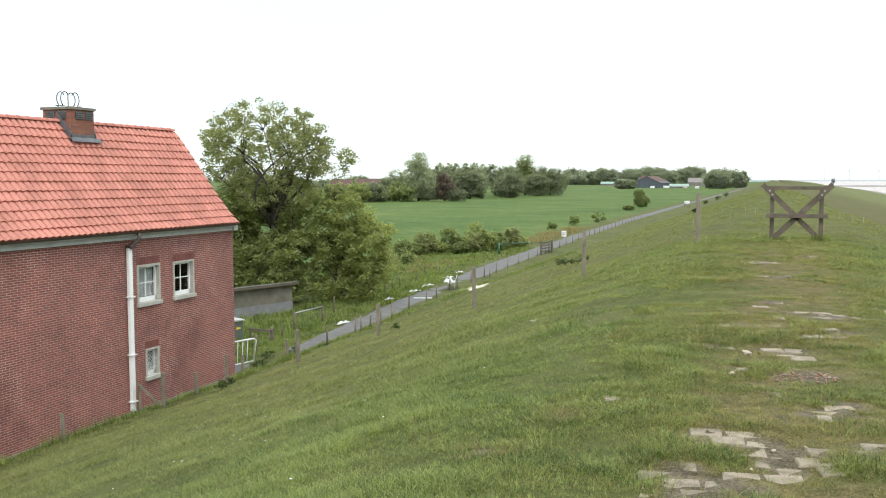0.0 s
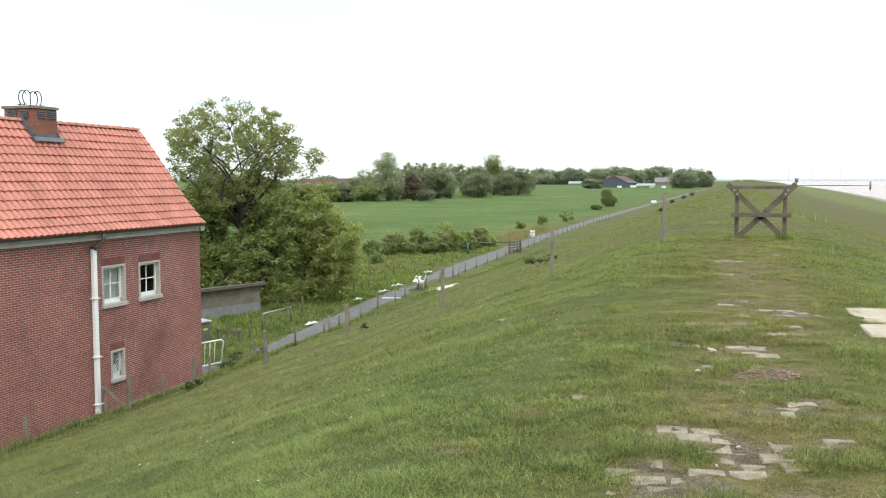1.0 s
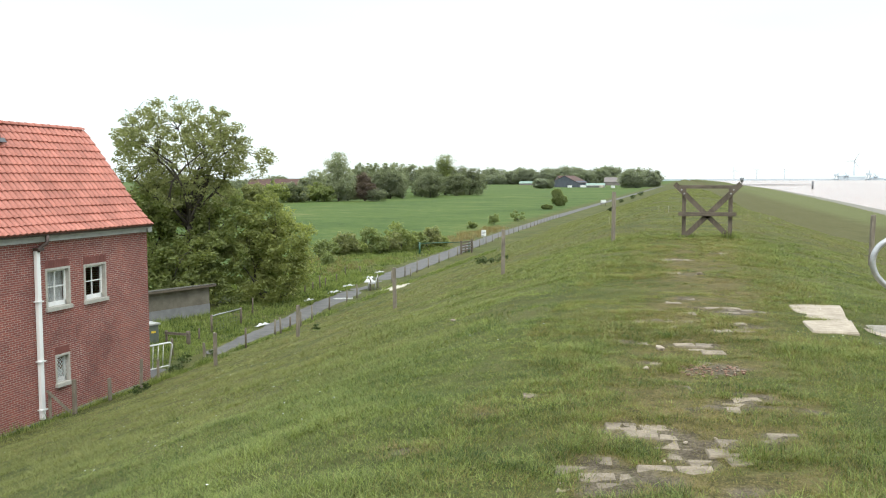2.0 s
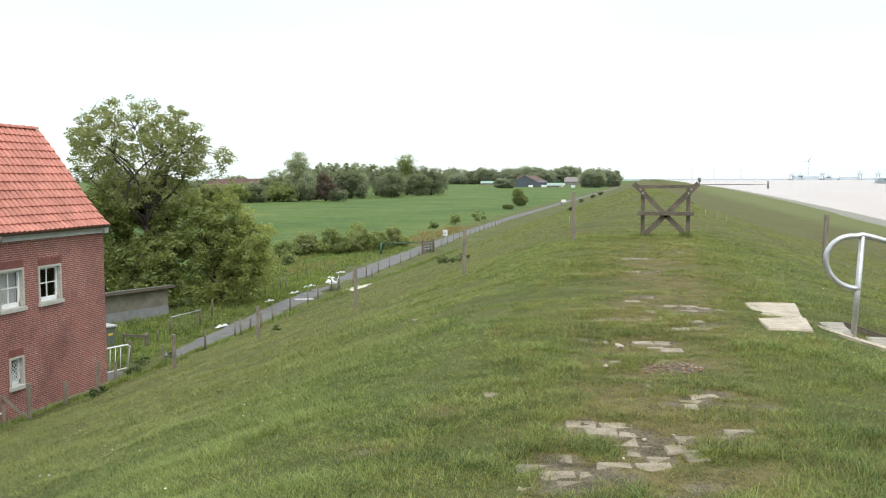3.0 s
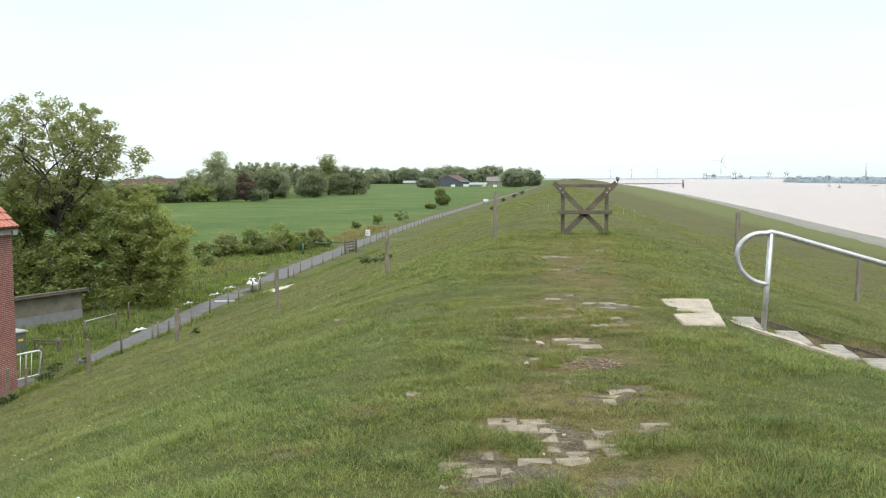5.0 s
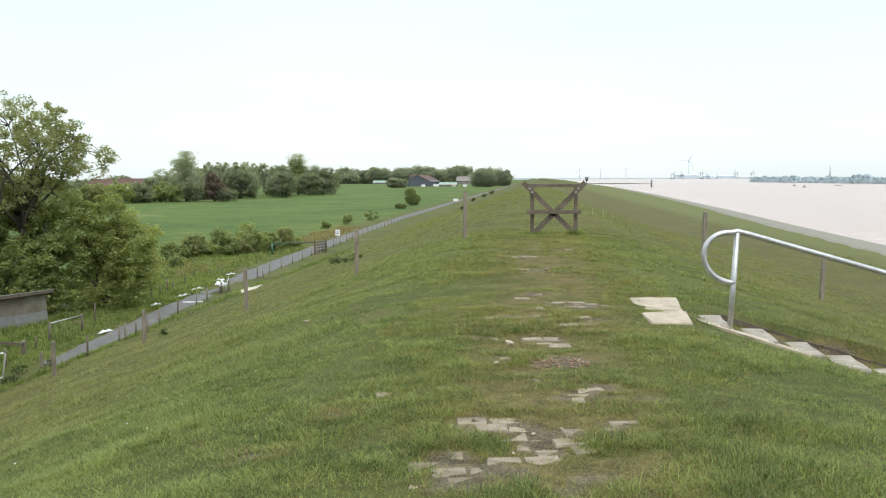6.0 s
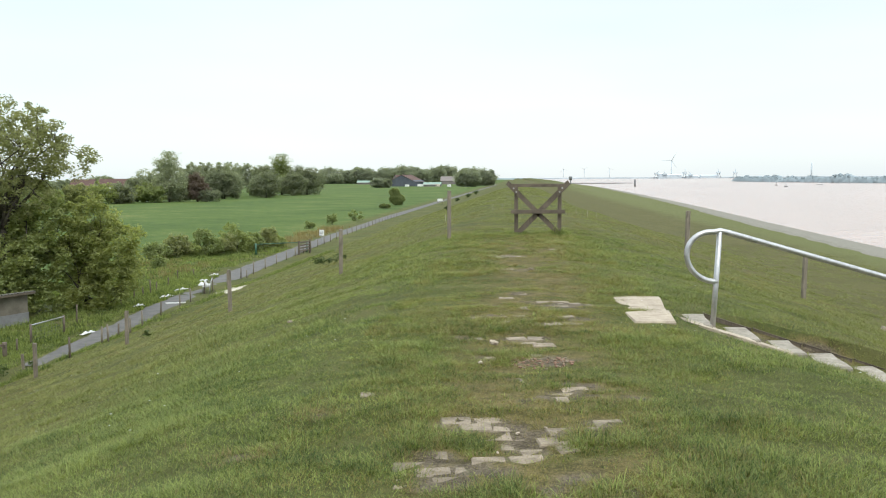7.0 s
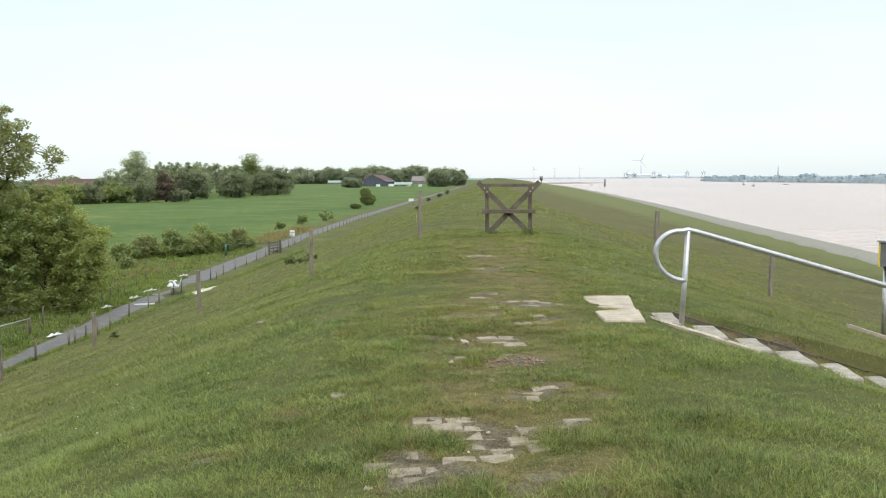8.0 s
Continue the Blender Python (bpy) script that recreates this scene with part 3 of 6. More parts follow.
bm = bmesh.new()
box(bm, HX + 0.002, HX + 0.05, HY0, HY1, -5.2, -4.78)
hpart("plinth", bm, M_CONCRETE_OLD, label="mossy cement plinth")

# roof: boards under rows of pantiles
SLOPE = Vector((RIDGE_X - (HX + 0.26), 0, RIDGE_Z - 0.28))
SLEN = SLOPE.length
SDIR = SLOPE.normalized()
SNOR = Vector((SDIR.z, 0, -SDIR.x))
if SNOR.z < 0:
    SNOR = -SNOR
FOOT = Vector((HX + 0.26, 0, 0.22))


def roof_at(u, up=0.0):
    """A point u up the slope, which flares out a little above the eave."""
    t = min(max(u / SLEN, 0), 1)
    return FOOT + SDIR * u + SNOR * (up - 0.62 * t * (1 - t) ** 3)


COURSES = 13
STEP_U = SLEN / COURSES
bm = bmesh.new()
for side in (1, -1):
    rows = []
    for k in range(COURSES + 1):
        row = []
        for up in (-0.09, -0.012):
            for y in (HY0 - 0.1, HY1 - 0.1):
                q = roof_at(STEP_U * k, up)
                row.append(bm.verts.new((q.x if side > 0 else 2 * RIDGE_X - q.x, y, q.z)))
        rows.append(row)
    for r0, r1 in zip(rows, rows[1:]):
        for q in ((0, 1), (1, 3), (3, 2), (2, 0)):
            bm.faces.new((r0[q[0]], r0[q[1]], r1[q[1]], r1[q[0]]))
    bm.faces.new([rows[0][k] for k in (0, 1, 3, 2)])
bmesh.ops.recalc_face_normals(bm, faces=bm.faces)
roof = hpart("roof", bm, M_TILE, label="steep roof of red clay pantiles, a few darkened")

# one pantile: an S-shaped sheet, laid from u = 0 upwards along y
TW, TL = 0.215, STEP_U + 0.05


def tile_points():
    prof = [(k / 7 * (TW + 0.03), 0.023 * math.sin(k / 7 * math.tau - 0.6) + 0.012) for k in range(8)]
    v, f = [], []
    for u, lift in ((0.0, 0.05), (TL, 0.006)):
        for y, h in prof:
            v.append(SDIR * u + SNOR * (h + lift) + Vector((0, y, 0)))
    # the lip has corners of its own, so that its edge stays crisp
    for drop in (0.04, 0.0):
        for y, h in prof:
            v.append(SNOR * (h + 0.05 - drop) + Vector((0, y, 0)))
    for k in range(7):
        f += [(k, k + 1, 9 + k), (k, 9 + k, 8 + k), (16 + k, 17 + k, 25 + k), (16 + k, 25 + k, 24 + k)]
    return np.array([tuple(q) for q in v]), np.array(f)


tv, tf = tile_points()
tile_spots, rest_spots = [], []
for cidx in range(COURSES):
    lo, hi = roof_at(STEP_U * cidx), roof_at(STEP_U * (cidx + 1))
    lean = math.atan2(SDIR.z, SDIR.x) - math.atan2(hi.z - lo.z, hi.x - lo.x)
    for k in range(int((HY1 + 0.1 - HY0) / TW)):
        y = HY1 - 0.09 - TW * (k + 1)
        wob = 0.01 * math.sin(k * 12.9 + cidx * 7.7)
        q = lo - (hi - lo).normalized() * 0.025
        (tile_spots if k < 23 else rest_spots).append((q.x, y, q.z + 0.4 * wob, lean + wob))
# ridge tiles
bm = bmesh.new()
yy = HY1 - 0.08
while yy > HY0:
    rows = []
    for u, rr in ((0, 0.092), (0.34, 0.078)):
        rows.append([bm.verts.new((RIDGE_X + rr * math.cos(k / 6 * math.pi) * 1.05, yy - 0.37 + u, RIDGE_Z - 0.045 + rr * math.sin(k / 6 * math.pi))) for k in range(7)])
    for k in range(6):
        bm.faces.new((rows[0][k], rows[0][k + 1], rows[1][k + 1], rows[1][k])).smooth = True
    e = [bm.verts.new(v.co + Vector((0, 0.0, 0)) - (v.co - Vector((RIDGE_X, v.co.y, RIDGE_Z - 0.045))) * 0.15) for v in rows[0]]
    for k in range(6):
        bm.faces.new((rows[0][k], e[k], e[k + 1], rows[0][k + 1]))
    yy -= 0.33
hpart("ridge_tiles", bm, M_TILE, roof)

# chimney astride the ridge
CX0, CX1, CY0, CY1, CZ = RIDGE_X - 0.55, RIDGE_X + 0.42, 20.06, 20.96, 3.64
bm = bmesh.new()
box(bm, CX0, CX1, CY0, CY1, 2.3, CZ - 0.1, 0.008)
chimney = hpart("chimney", bm, M_BRICK_STACK, label="square brick chimney with louvred vents")
bm = bmesh.new()
box(bm, CX0 - 0.05, CX1 + 0.05, CY0 - 0.05, CY1 + 0.04, CZ - 0.096, CZ - 0.02, 0.012)
hpart("cap", bm, M_CONCRETE_OLD, chimney, "concrete cap slab")
bm = bmesh.new()
for s in (1,):
    zf = RIDGE_Z - (CX1 - RIDGE_X) * abs(SDIR.z / SDIR.x)
    box(bm, CX1 - 0.02, CX1 + 0.03, CY0 - 0.05, CY1 + 0.05, zf - 0.12, zf + 0.13, 0.008)
    for yy in (CY0 - 0.04, CY1 - 0.0):
        v = [bm.verts.new(q) for q in ((CX1 + 0.03, yy, zf - 0.1), (CX1 + 0.03, yy, zf + 0.17), (RIDGE_X, yy, RIDGE_Z + 0.22), (RIDGE_X, yy, RIDGE_Z - 0.1),
                                       (CX1 + 0.03, yy + 0.04, zf - 0.1), (CX1 + 0.03, yy + 0.04, zf + 0.17), (RIDGE_X, yy + 0.04, RIDGE_Z + 0.22), (RIDGE_X, yy + 0.04, RIDGE_Z - 0.1))]
        for q in ((0, 1, 2, 3), (4, 5, 6, 7), (0, 1, 5, 4), (1, 2, 6, 5), (2, 3, 7, 6), (3, 0, 4, 7)):
            bm.faces.new([v[k] for k in q])
    # apron down the tiles
    v = []
    for up in (0.05, 0.075):
        for y in (CY0 - 0.12, CY1 + 0.12):
            for u in (0.0, -0.15):
                q = Vector((CX1 + 0.03, y, zf)) + SDIR * u + SNOR * up
                v.append(bm.verts.new(q))
    for q in ((0, 1, 3, 2), (4, 5, 7, 6), (0, 1, 5, 4), (1, 3, 7, 5), (3, 2, 6, 7), (2, 0, 4, 6)):
        bm.faces.new([v[k] for k in q])
bmesh.ops.recalc_face_normals(bm, faces=bm.faces)
hpart("flashing", bm, M_LEAD, chimney, "grey lead flashing")
for y in (CY0 + 0.18, CY0 + 0.55):
    bm = bmesh.new()
    box(bm, CX1 + 0.002, CX1 + 0.012, y, y + 0.28, CZ - 0.36, CZ - 0.14)
    for k in range(4):
        beam(bm, (CX1 + 0.02, y, CZ - 0.34 + k * 0.055), (CX1 + 0.02, y + 0.28, CZ - 0.34 + k * 0.055), 0.03, 0.012, (0.5, 0, 0.8))
    hpart("vent", bm, M_LEAD, chimney, "louvred vent grille")
for x in (CX0 + 0.12, CX0 + 0.52):
    bm = bmesh.new()
    box(bm, x, x + 0.3, CY0 - 0.012, CY0 - 0.002, CZ - 0.36, CZ - 0.14)
    for k in range(4):
        beam(bm, (x, CY0 - 0.02, CZ - 0.34 + k * 0.055), (x + 0.3, CY0 - 0.02, CZ - 0.34 + k * 0.055), 0.03, 0.012, (0, -0.5, 0.8))
    hpart("vent", bm, M_LEAD, chimney)
# two curled iron horns on the cap
bm = bmesh.new()
cy, cx = (CY0 + CY1) / 2, (CX0 + CX1) / 2
for off in (-0.07, 0.07):
    for s in (-1, 1):
        pts = [(cx + off, cy + s * (0.20 + 0.155 * math.cos(a)), CZ + 0.22 + 0.2 * math.sin(a)) for a in [(-1.0 + k * 0.29) for k in range(13)]]
        pts = [(cx + off, cy + s * 0.33, CZ - 0.04), (cx + off, cy + s * 0.30, CZ + 0.04)] + pts
        tube(bm, pts, 0.013, 6)
tube(bm, [(cx, cy, CZ), (cx, cy, CZ + 0.38)], 0.014, 6)
for s in (-1, 1):
    tube(bm, [(cx - 0.15, cy + s * 0.31, CZ + 0.03), (cx + 0.15, cy + s * 0.31, CZ + 0.03)], 0.014, 6)
hpart("ornament", bm, M_IRON, chimney, "curled black iron horns")

# gutter with its swan-neck and the white downpipe
bm = bmesh.new()
rows = []
for y in np.linspace(HY0, HY1 - 0.1, 12):
    rows.append([bm.verts.new((HX + 0.26 + 0.055 * math.cos(a), y, 0.2 + 0.055 * math.sin(a))) for a in np.linspace(math.pi, math.tau, 7)])
for r0, r1 in zip(rows, rows[1:]):
    for k in range(6):
        bm.faces.new((r0[k], r0[k + 1], r1[k + 1], r1[k])).smooth = True
gut = hpart("gutter", bm, M_DARKPIPE, label="dark brown gutter")
bm = bmesh.new()
tube(bm, [(HX + 0.27, 20.3, 0.16), (HX + 0.27, 20.3, 0.02), (HX + 0.26, 20.27, -0.06), (HX + 0.14, 20.2, -0.14), (HX + 0.12, 20.14, -0.2), (HX + 0.12, 20.13, -0.28)], 0.05, 10)
box(bm, HX + 0.03, HX + 0.21, 20.02, 20.26, -0.24, -0.16, 0.02)
hpart("swan_neck", bm, M_DARKPIPE, gut, "dark swan-neck pipe")
bm = bmesh.new()
box(bm, HX + 0.02, HX + 0.13, 20.05, 20.19, -4.75, -0.24, 0.03)
dp = hpart("downpipe", bm, M_PIPE_WHITE, label="white downpipe down the whole wall")
for z in (-1.6, -3.2, -4.5):
    bm = bmesh.new()
    box(bm, HX + 0.002, HX + 0.156, 20.012, 20.248, z, z + 0.03, 0.004)
    hpart("clip", bm, M_WHITE, dp)


def window(y0, y1, z0, z1, lattice):
    """Stone surround, white sash with bars, glass, and what hangs behind it."""
    bm = bmesh.new()
    f = 0.062 if not lattice else 0.06
    for q in ((y0, y0 + f, z0 + 0.08, z1), (y1 - f, y1, z0 + 0.08, z1), (y0 + f, y1 - f, z1 - f, z1)):
        box(bm, HX - 0.24, HX + 0.025, q[0], q[1], q[2], q[3], 0.008)
    w = hpart("window", bm, M_STONE_FRAME, label="window in a pale stone surround")
    bm = bmesh.new()
    box(bm, HX - 0.24, HX + 0.075, y0 - 0.03, y1 + 0.03, z0 - 0.03, z0 + 0.078, 0.01)
    hpart("sill", bm, M_STONE_FRAME, w)
    a, b, c, d = y0 + f, y1 - f, z0 + 0.08, z1 - f
    s = 0.055
    bm = bmesh.new()
    for q in ((a, b, c, c + s + 0.07), (a, b, d - s, d), (a, a + s, c, d), (b - s, b, c, d)):
        box(bm, HX - 0.16, HX - 0.09, q[0] + 0.001, q[1] - 0.001, q[2] + 0.001, q[3] - 0.001, 0.006)
    if not lattice:
        m = (a + b) / 2
        mz = (c + 0.07 + d) / 2
        box(bm, HX - 0.145, HX - 0.105, m - 0.014, m + 0.014, c, d)
        box(bm, HX - 0.144, HX - 0.106, a, b, mz - 0.014, mz + 0.014)
    hpart("sash", bm, M_WHITE, w, "white painted sash")
    if lattice:
        bm = bmesh.new()
        n = 4
        for k in range(-n, 2 * n):
            p0 = Vector((HX - 0.075, a, c + (k / n) * (b - a) * 1.1))
            for s2 in (1, -1):
                seg = []
                for t in np.linspace(0, 1, 9):
                    y = a + t * (b - a)
                    z = c + (d - c) * (k / n * 0.6 + s2 * t * 0.6 + (0.6 if s2 < 0 else 0))
                    if c + 0.02 < z < d - 0.02:
                        seg.append((HX - 0.075, y, z))
                if len(seg) > 2:
                    tube(bm, seg, 0.009, 4)
        hpart("lattice", bm, M_WHITE, w, "white diamond lattice")
    bm = bmesh.new()
    bm.faces.new([bm.verts.new(q) for q in ((HX - 0.126, a, c), (HX - 0.126, b, c), (HX - 0.126, b, d), (HX - 0.126, a, d))])
    g = hpart("pane", bm, M_GLASS, w)
    g.visible_shadow = False
    return w, (a, b, c, d)


for i, q in enumerate(WINDOWS):
    w, (a, b, c, d) = window(*q)
    if i != 1:
        bm = bmesh.new()
        rows = []
        for k in range(41):
            y = a + 0.02 + (b - a - 0.04) * k / 40
            x = HX - 0.25 + 0.018 * math.sin(k * 1.9)
            rows.append((bm.verts.new((x, y, c + (0.02 if i == 0 else 0.02))), bm.verts.new((x, y, d - 0.01 if i == 0 else c + 0.32))))
        for r0, r1 in zip(rows, rows[1:]):
            bm.faces.new((r0[0], r1[0], r1[1], r0[1])).smooth = True
        hpart("curtain", bm, M_CURTAIN, w, "white net curtain")
# dark soldier courses over the windows
for q in WINDOWS:
    k = q[0]
    j = 0
    while k < q[1] - 0.02:
        bm = bmesh.new()
        box(bm, HX + 0.001, HX + 0.012, k + 0.004, k + 0.062, q[3] + 0.012, q[3] + 0.21, 0.003)
        hpart("lintel_brick", bm, M_TILE_WALL)
        k += 0.066


# pantiles: the nearer ones one by one, the others joined
tile_me = bpy.data.meshes.new("roof_tile")
tile_me.from_pydata([tuple(q) for q in tv], [], [tuple(int(k) for k in q) for q in tf])
tile_me.polygons.foreach_set("use_smooth", np.ones(len(tf), bool))
tile_me.materials.append(M_TILE)
for x, y, z, lean in tile_spots:
    t = new("roof_tile", tile_me)
    t.parent = roof
    t.matrix_basis = HM @ Matrix.Translation((x, y, z)) @ Matrix.Rotation(lean, 4, "Y")
vs, fs = [], []
for x, y, z, lean in rest_spots:
    m = np.array((HM @ Matrix.Translation((x, y, z)) @ Matrix.Rotation(lean, 4, "Y")).to_4x4())
    fs.append(tf + len(vs) * len(tv))
    vs.append(tv @ m[:3, :3].T + m[:3, 3])
rest = tri_mesh("roof_tiles", np.concatenate(vs), np.concatenate(fs), M_TILE, roof, smooth=True)
tagged(rest, kind="stuff")

# ---- trees and shrubs ----
def leaf_arrays(rng, centres, radii, per, size):
    """Small folded leaves scattered through clumps."""
    n = len(centres)
    c = np.repeat(centres, per, 0)
    r = np.repeat(radii, per, 0)
    d = rng.normal(size=(n * per, 3))
    d /= np.linalg.norm(d, axis=1)[:, None]
    p = c + d * r * (rng.random((n * per, 1)) ** 0.45)
    s = size * (0.6 + 0.8 * rng.random((n * per, 1)))
    u = rng.normal(size=(n * per, 3))
    u[:, 2] *= 0.5
    u /= np.linalg.norm(u, axis=1)[:, None]
    w = np.cross(u, rng.normal(size=(n * per, 3)) + np.array([0, 0, 1.1]))
    w /= np.linalg.norm(w, axis=1)[:, None]
    v = np.stack([p - u * s, p + w * s * 0.45, p + u * s, p - w * s * 0.45], 1).reshape(-1, 3)
    k = np.arange(n * per)[:, None] * 4
    return v, np.concatenate([k + np.array([[0, 1, 2]]), k + np.array([[0, 2, 3]])])


def limb(bm, rng, a, b, r0, r1, sides=6, sway=0.12, steps=5):
    a, b = Vector(a), Vector(b)
    ln = (b - a).length
    off = Vector(rng.normal(size=3)) * ln * sway
    pts = []
    for k in range(steps + 1):
        t = k / steps
        pts.append(a.lerp(b, t) + off * math.sin(t * math.pi) + Vector((0, 0, ln * 0.06 * math.sin(t * math.pi))))
    tube(bm, pts, r0, sides, True, r1)
    return pts


def tree(name, at, label, category, blobs, clumps, per, leaf, mat, trunk_r, fork, seed, clump_r=0.7, group="", limbs=8, twigs=True, bark=None, fill=0.38):
    """A tapered trunk, limbs that reach into the crown, and a crown of leaf clumps with gaps. blobs: (dx, dy, dz, rx, ry, rz) from the foot."""
    rng = np.random.default_rng(seed)
    ob = thing(name, at, label, category, group)
    vol = np.array([b[3] * b[4] * b[5] for b in blobs]) ** 0.75
    cs = []
    for b, share in zip(blobs, vol / vol.sum()):
        k = max(3, int(clumps * share))
        d = rng.normal(size=(k, 3))
        d /= np.linalg.norm(d, axis=1)[:, None]
        q = d * (rng.random((k, 1)) ** fill) * np.array(b[3:])
        cs.append(q + np.array(b[:3]))
    cs = np.concatenate(cs)
    cs = cs[cs[:, 2] > 0.15]
    bm = bmesh.new()
    top = Vector((rng.normal() * 0.15, rng.normal() * 0.15, fork))
    tube(bm, [(0, 0, -0.3), (0.02, 0, fork * 0.4), top], trunk_r * 1.15, 9, True, trunk_r * 0.75)
    # main limbs to the nearest clump of a spread of directions
    pick = cs[rng.permutation(len(cs))[:limbs]]
    ends = []
    for q in pick:
        e = Vector(q) * 0.9 + top * 0.1
        ends += limb(bm, rng, top * (0.75 + 0.25 * rng.random()), e, trunk_r * 0.5, trunk_r * 0.12)[2:]
    if twigs and ends:
        en = np.array([tuple(e) for e in ends])
        for q in cs[:: max(1, len(cs) // 140)]:
            e = en[np.argmin(((en - q) ** 2).sum(1))]
            limb(bm, rng, e, q, trunk_r * 0.12, trunk_r * 0.03, 4, 0.1, 3)
    part("trunk", bm, bark or M_BARK, ob, smooth=True)
    rr = clump_r * (0.55 + 0.8 * rng.random((len(cs), 1))) * np.array([[1, 1, 0.75]])
    v, f = leaf_arrays(rng, cs, rr, per, leaf)
    v[:, 2] = np.maximum(v[:, 2], 0.02)
    tri_mesh("crown", v, f, mat, ob)
    return ob


# the tall tree and the thicket behind the house
tree("tree", (-25.4, 43.0, -5.0), "tall ash tree with an airy round crown, gaps showing sky", "tree",
     [(-0.6, 0, 8.25, 3.6, 3.0, 2.7), (-2.5, 0, 7.9, 1.75, 1.6, 2.2), (1.6, 0, 8.3, 1.8, 1.8, 1.9), (3.4, 0.2, 7.5, 1.3, 1.1, 1.0), (-0.4, 0, 5.7, 3.3, 2.4, 1.1)],
     700, 52, 0.075, M_LEAF_TREE, 0.2, 5.0, 5, 0.34, limbs=26, fill=0.24)
tree("shrub", (-24.6, 43.8, -5.0), "dense green thicket under the ash beside a shed", "shrub",
     [(-1.4, 0, 4.1, 2.0, 1.5, 1.7), (0.9, 0.1, 4.2, 1.9, 1.5, 1.5), (0.9, -0.6, 2.4, 1.6, 1.3, 1.3), (-1.6, -0.7, 2.0, 1.7, 1.2, 1.5), (0.2, -0.8, 0.9, 2.2, 1.0, 0.8)],
     210, 105, 0.1, M_LEAF_SHRUB, 0.12, 1.2, 6, 0.5, fill=0.3)
tree("shrub", (-26.2, 42.2, -5.0), "low dense shrub behind the shed", "shrub", [(0, 0, 1.9, 1.5, 1.1, 1.3), (1.9, 0.4, 2.6, 1.5, 1.1, 1.4), (1.0, 0, 1.0, 2.2, 1.0, 0.9)], 130, 100, 0.1, M_LEAF_SHRUB, 0.08, 0.8, 9, 0.45, fill=0.3)
tree("shrub", (-21.9, 44.2, -5.0), "spreading light olive green shrub at the edge of a thicket", "shrub",
     [(0.1, 0.2, 4.3, 1.6, 1.4, 1.5), (1.5, 0.4, 3.2, 1.3, 1.3, 1.3), (-0.8, 0, 2.6, 1.2, 1.2, 1.2), (1.2, 0.2, 1.6, 1.5, 1.2, 1.2), (0.0, 0, 0.9, 1.6, 1.2, 0.9)],
     210, 105, 0.095, M_LEAF_OLIVE, 0.1, 1.0, 8, 0.45, fill=0.3)
tree("shrub", (-28.2, 42.4, -5.0), "dense dark green shrub below the tall ash", "shrub",
     [(0, 0, 3.4, 1.8, 1.8, 2.4), (1.2, 0.5, 5.2, 1.9, 1.7, 1.3), (1.0, 0.2, 1.4, 1.8, 1.4, 1.3)], 200, 105, 0.1, M_LEAF_SHRUB, 0.14, 1.4, 7, 0.5, fill=0.3)

# ragged hedge along the meadow
for i, (x, y, w, h) in enumerate(((-30.0, 73.0, 1.3, 1.5), (-29.0, 74.5, 1.5, 2.1), (-28.1, 75.4, 1.0, 1.3), (-27.2, 76.8, 1.6, 2.4), (-26.2, 78.5, 1.4, 1.9), (-25.5, 80, 1.7, 2.6), (-24.8, 82, 1.3, 1.9), (-24.2, 84.5, 1.5, 2.2), (-23.4, 86.5, 0.8, 1.2))):
    tree("hedge_bush", (x, y, -5.0), "ragged light green hedge bush at the meadow's edge", "bush",
         [(0, 0, h * 0.36, w, w * 0.8, h * 0.36), (0.35 * w * math.sin(i * 2.1), 0, h * 0.68, w * 0.55, w * 0.5, h * 0.3)], 52, 70, 0.11,
         (M_LEAF_LIGHT, M_LEAF_TREE, M_LEAF_SHRUB)[i % 3], 0.06, 0.4, 20 + i, 0.38, "hedge bushes", 5, False, fill=0.3)
# thin low bushes scattered along the field's edge
for i, (x, y, w, h) in enumerate(((-26.5, 128, 1.3, 1.7), (-25.2, 140, 1.6, 1.9), (-27.5, 118, 0.9, 1.2), (-29.5, 62.5, 0.7, 0.9), (-27.0, 66.0, 0.6, 0.8))):
    tree("bush", (x, y, -5.0), "thin low bush in rough grass", "bush", [(0, 0, h * 0.5, w * 0.7, w * 0.6, h * 0.45)], 18, 50, 0.12, M_LEAF_LIGHT, 0.04, 0.4, 500 + i, 0.35, "field edge bushes", 4, False)

# woods beyond the meadow: (x, y, height, width, leaf kind)
FAR_KINDS = (M_LEAF_GREY, M_LEAF_DARK, M_LEAF_LIGHT, M_LEAF_RED)
FAR = ((-103, 261, 15.6, 9.6, 0), (-95, 263, 8.9, 6.3, 3), (-99, 300, 10.6, 12, 1), (-91, 262, 4.4, 6.8, 1), (-99, 339, 4.6, 8, 1), (-99, 375, 17.8, 11, 2), (-88, 374, 13.4, 13, 1),
       (-241, 1173, 23, 36, 1), (-215, 1159, 19, 22, 1), (-197, 1149, 22, 32, 1), (-176, 1255, 24, 34, 1))
FAR2 = ((-155, 1250, 27, 34, 1), (-132, 1237, 22.5, 36, 1), (-94, 1214, 25.7, 33, 1), (-37, 670, 14.2, 17, 1), (-28, 762, 15.6, 18, 1), (-98, 646, 7.7, 14, 1),
        (-30, 222, 4.3, 3.8, 2), (-29, 197, 1.2, 2.2, 2), (-113, 262, 7.5, 8, 1), (-270, 1180, 17, 40, 1))
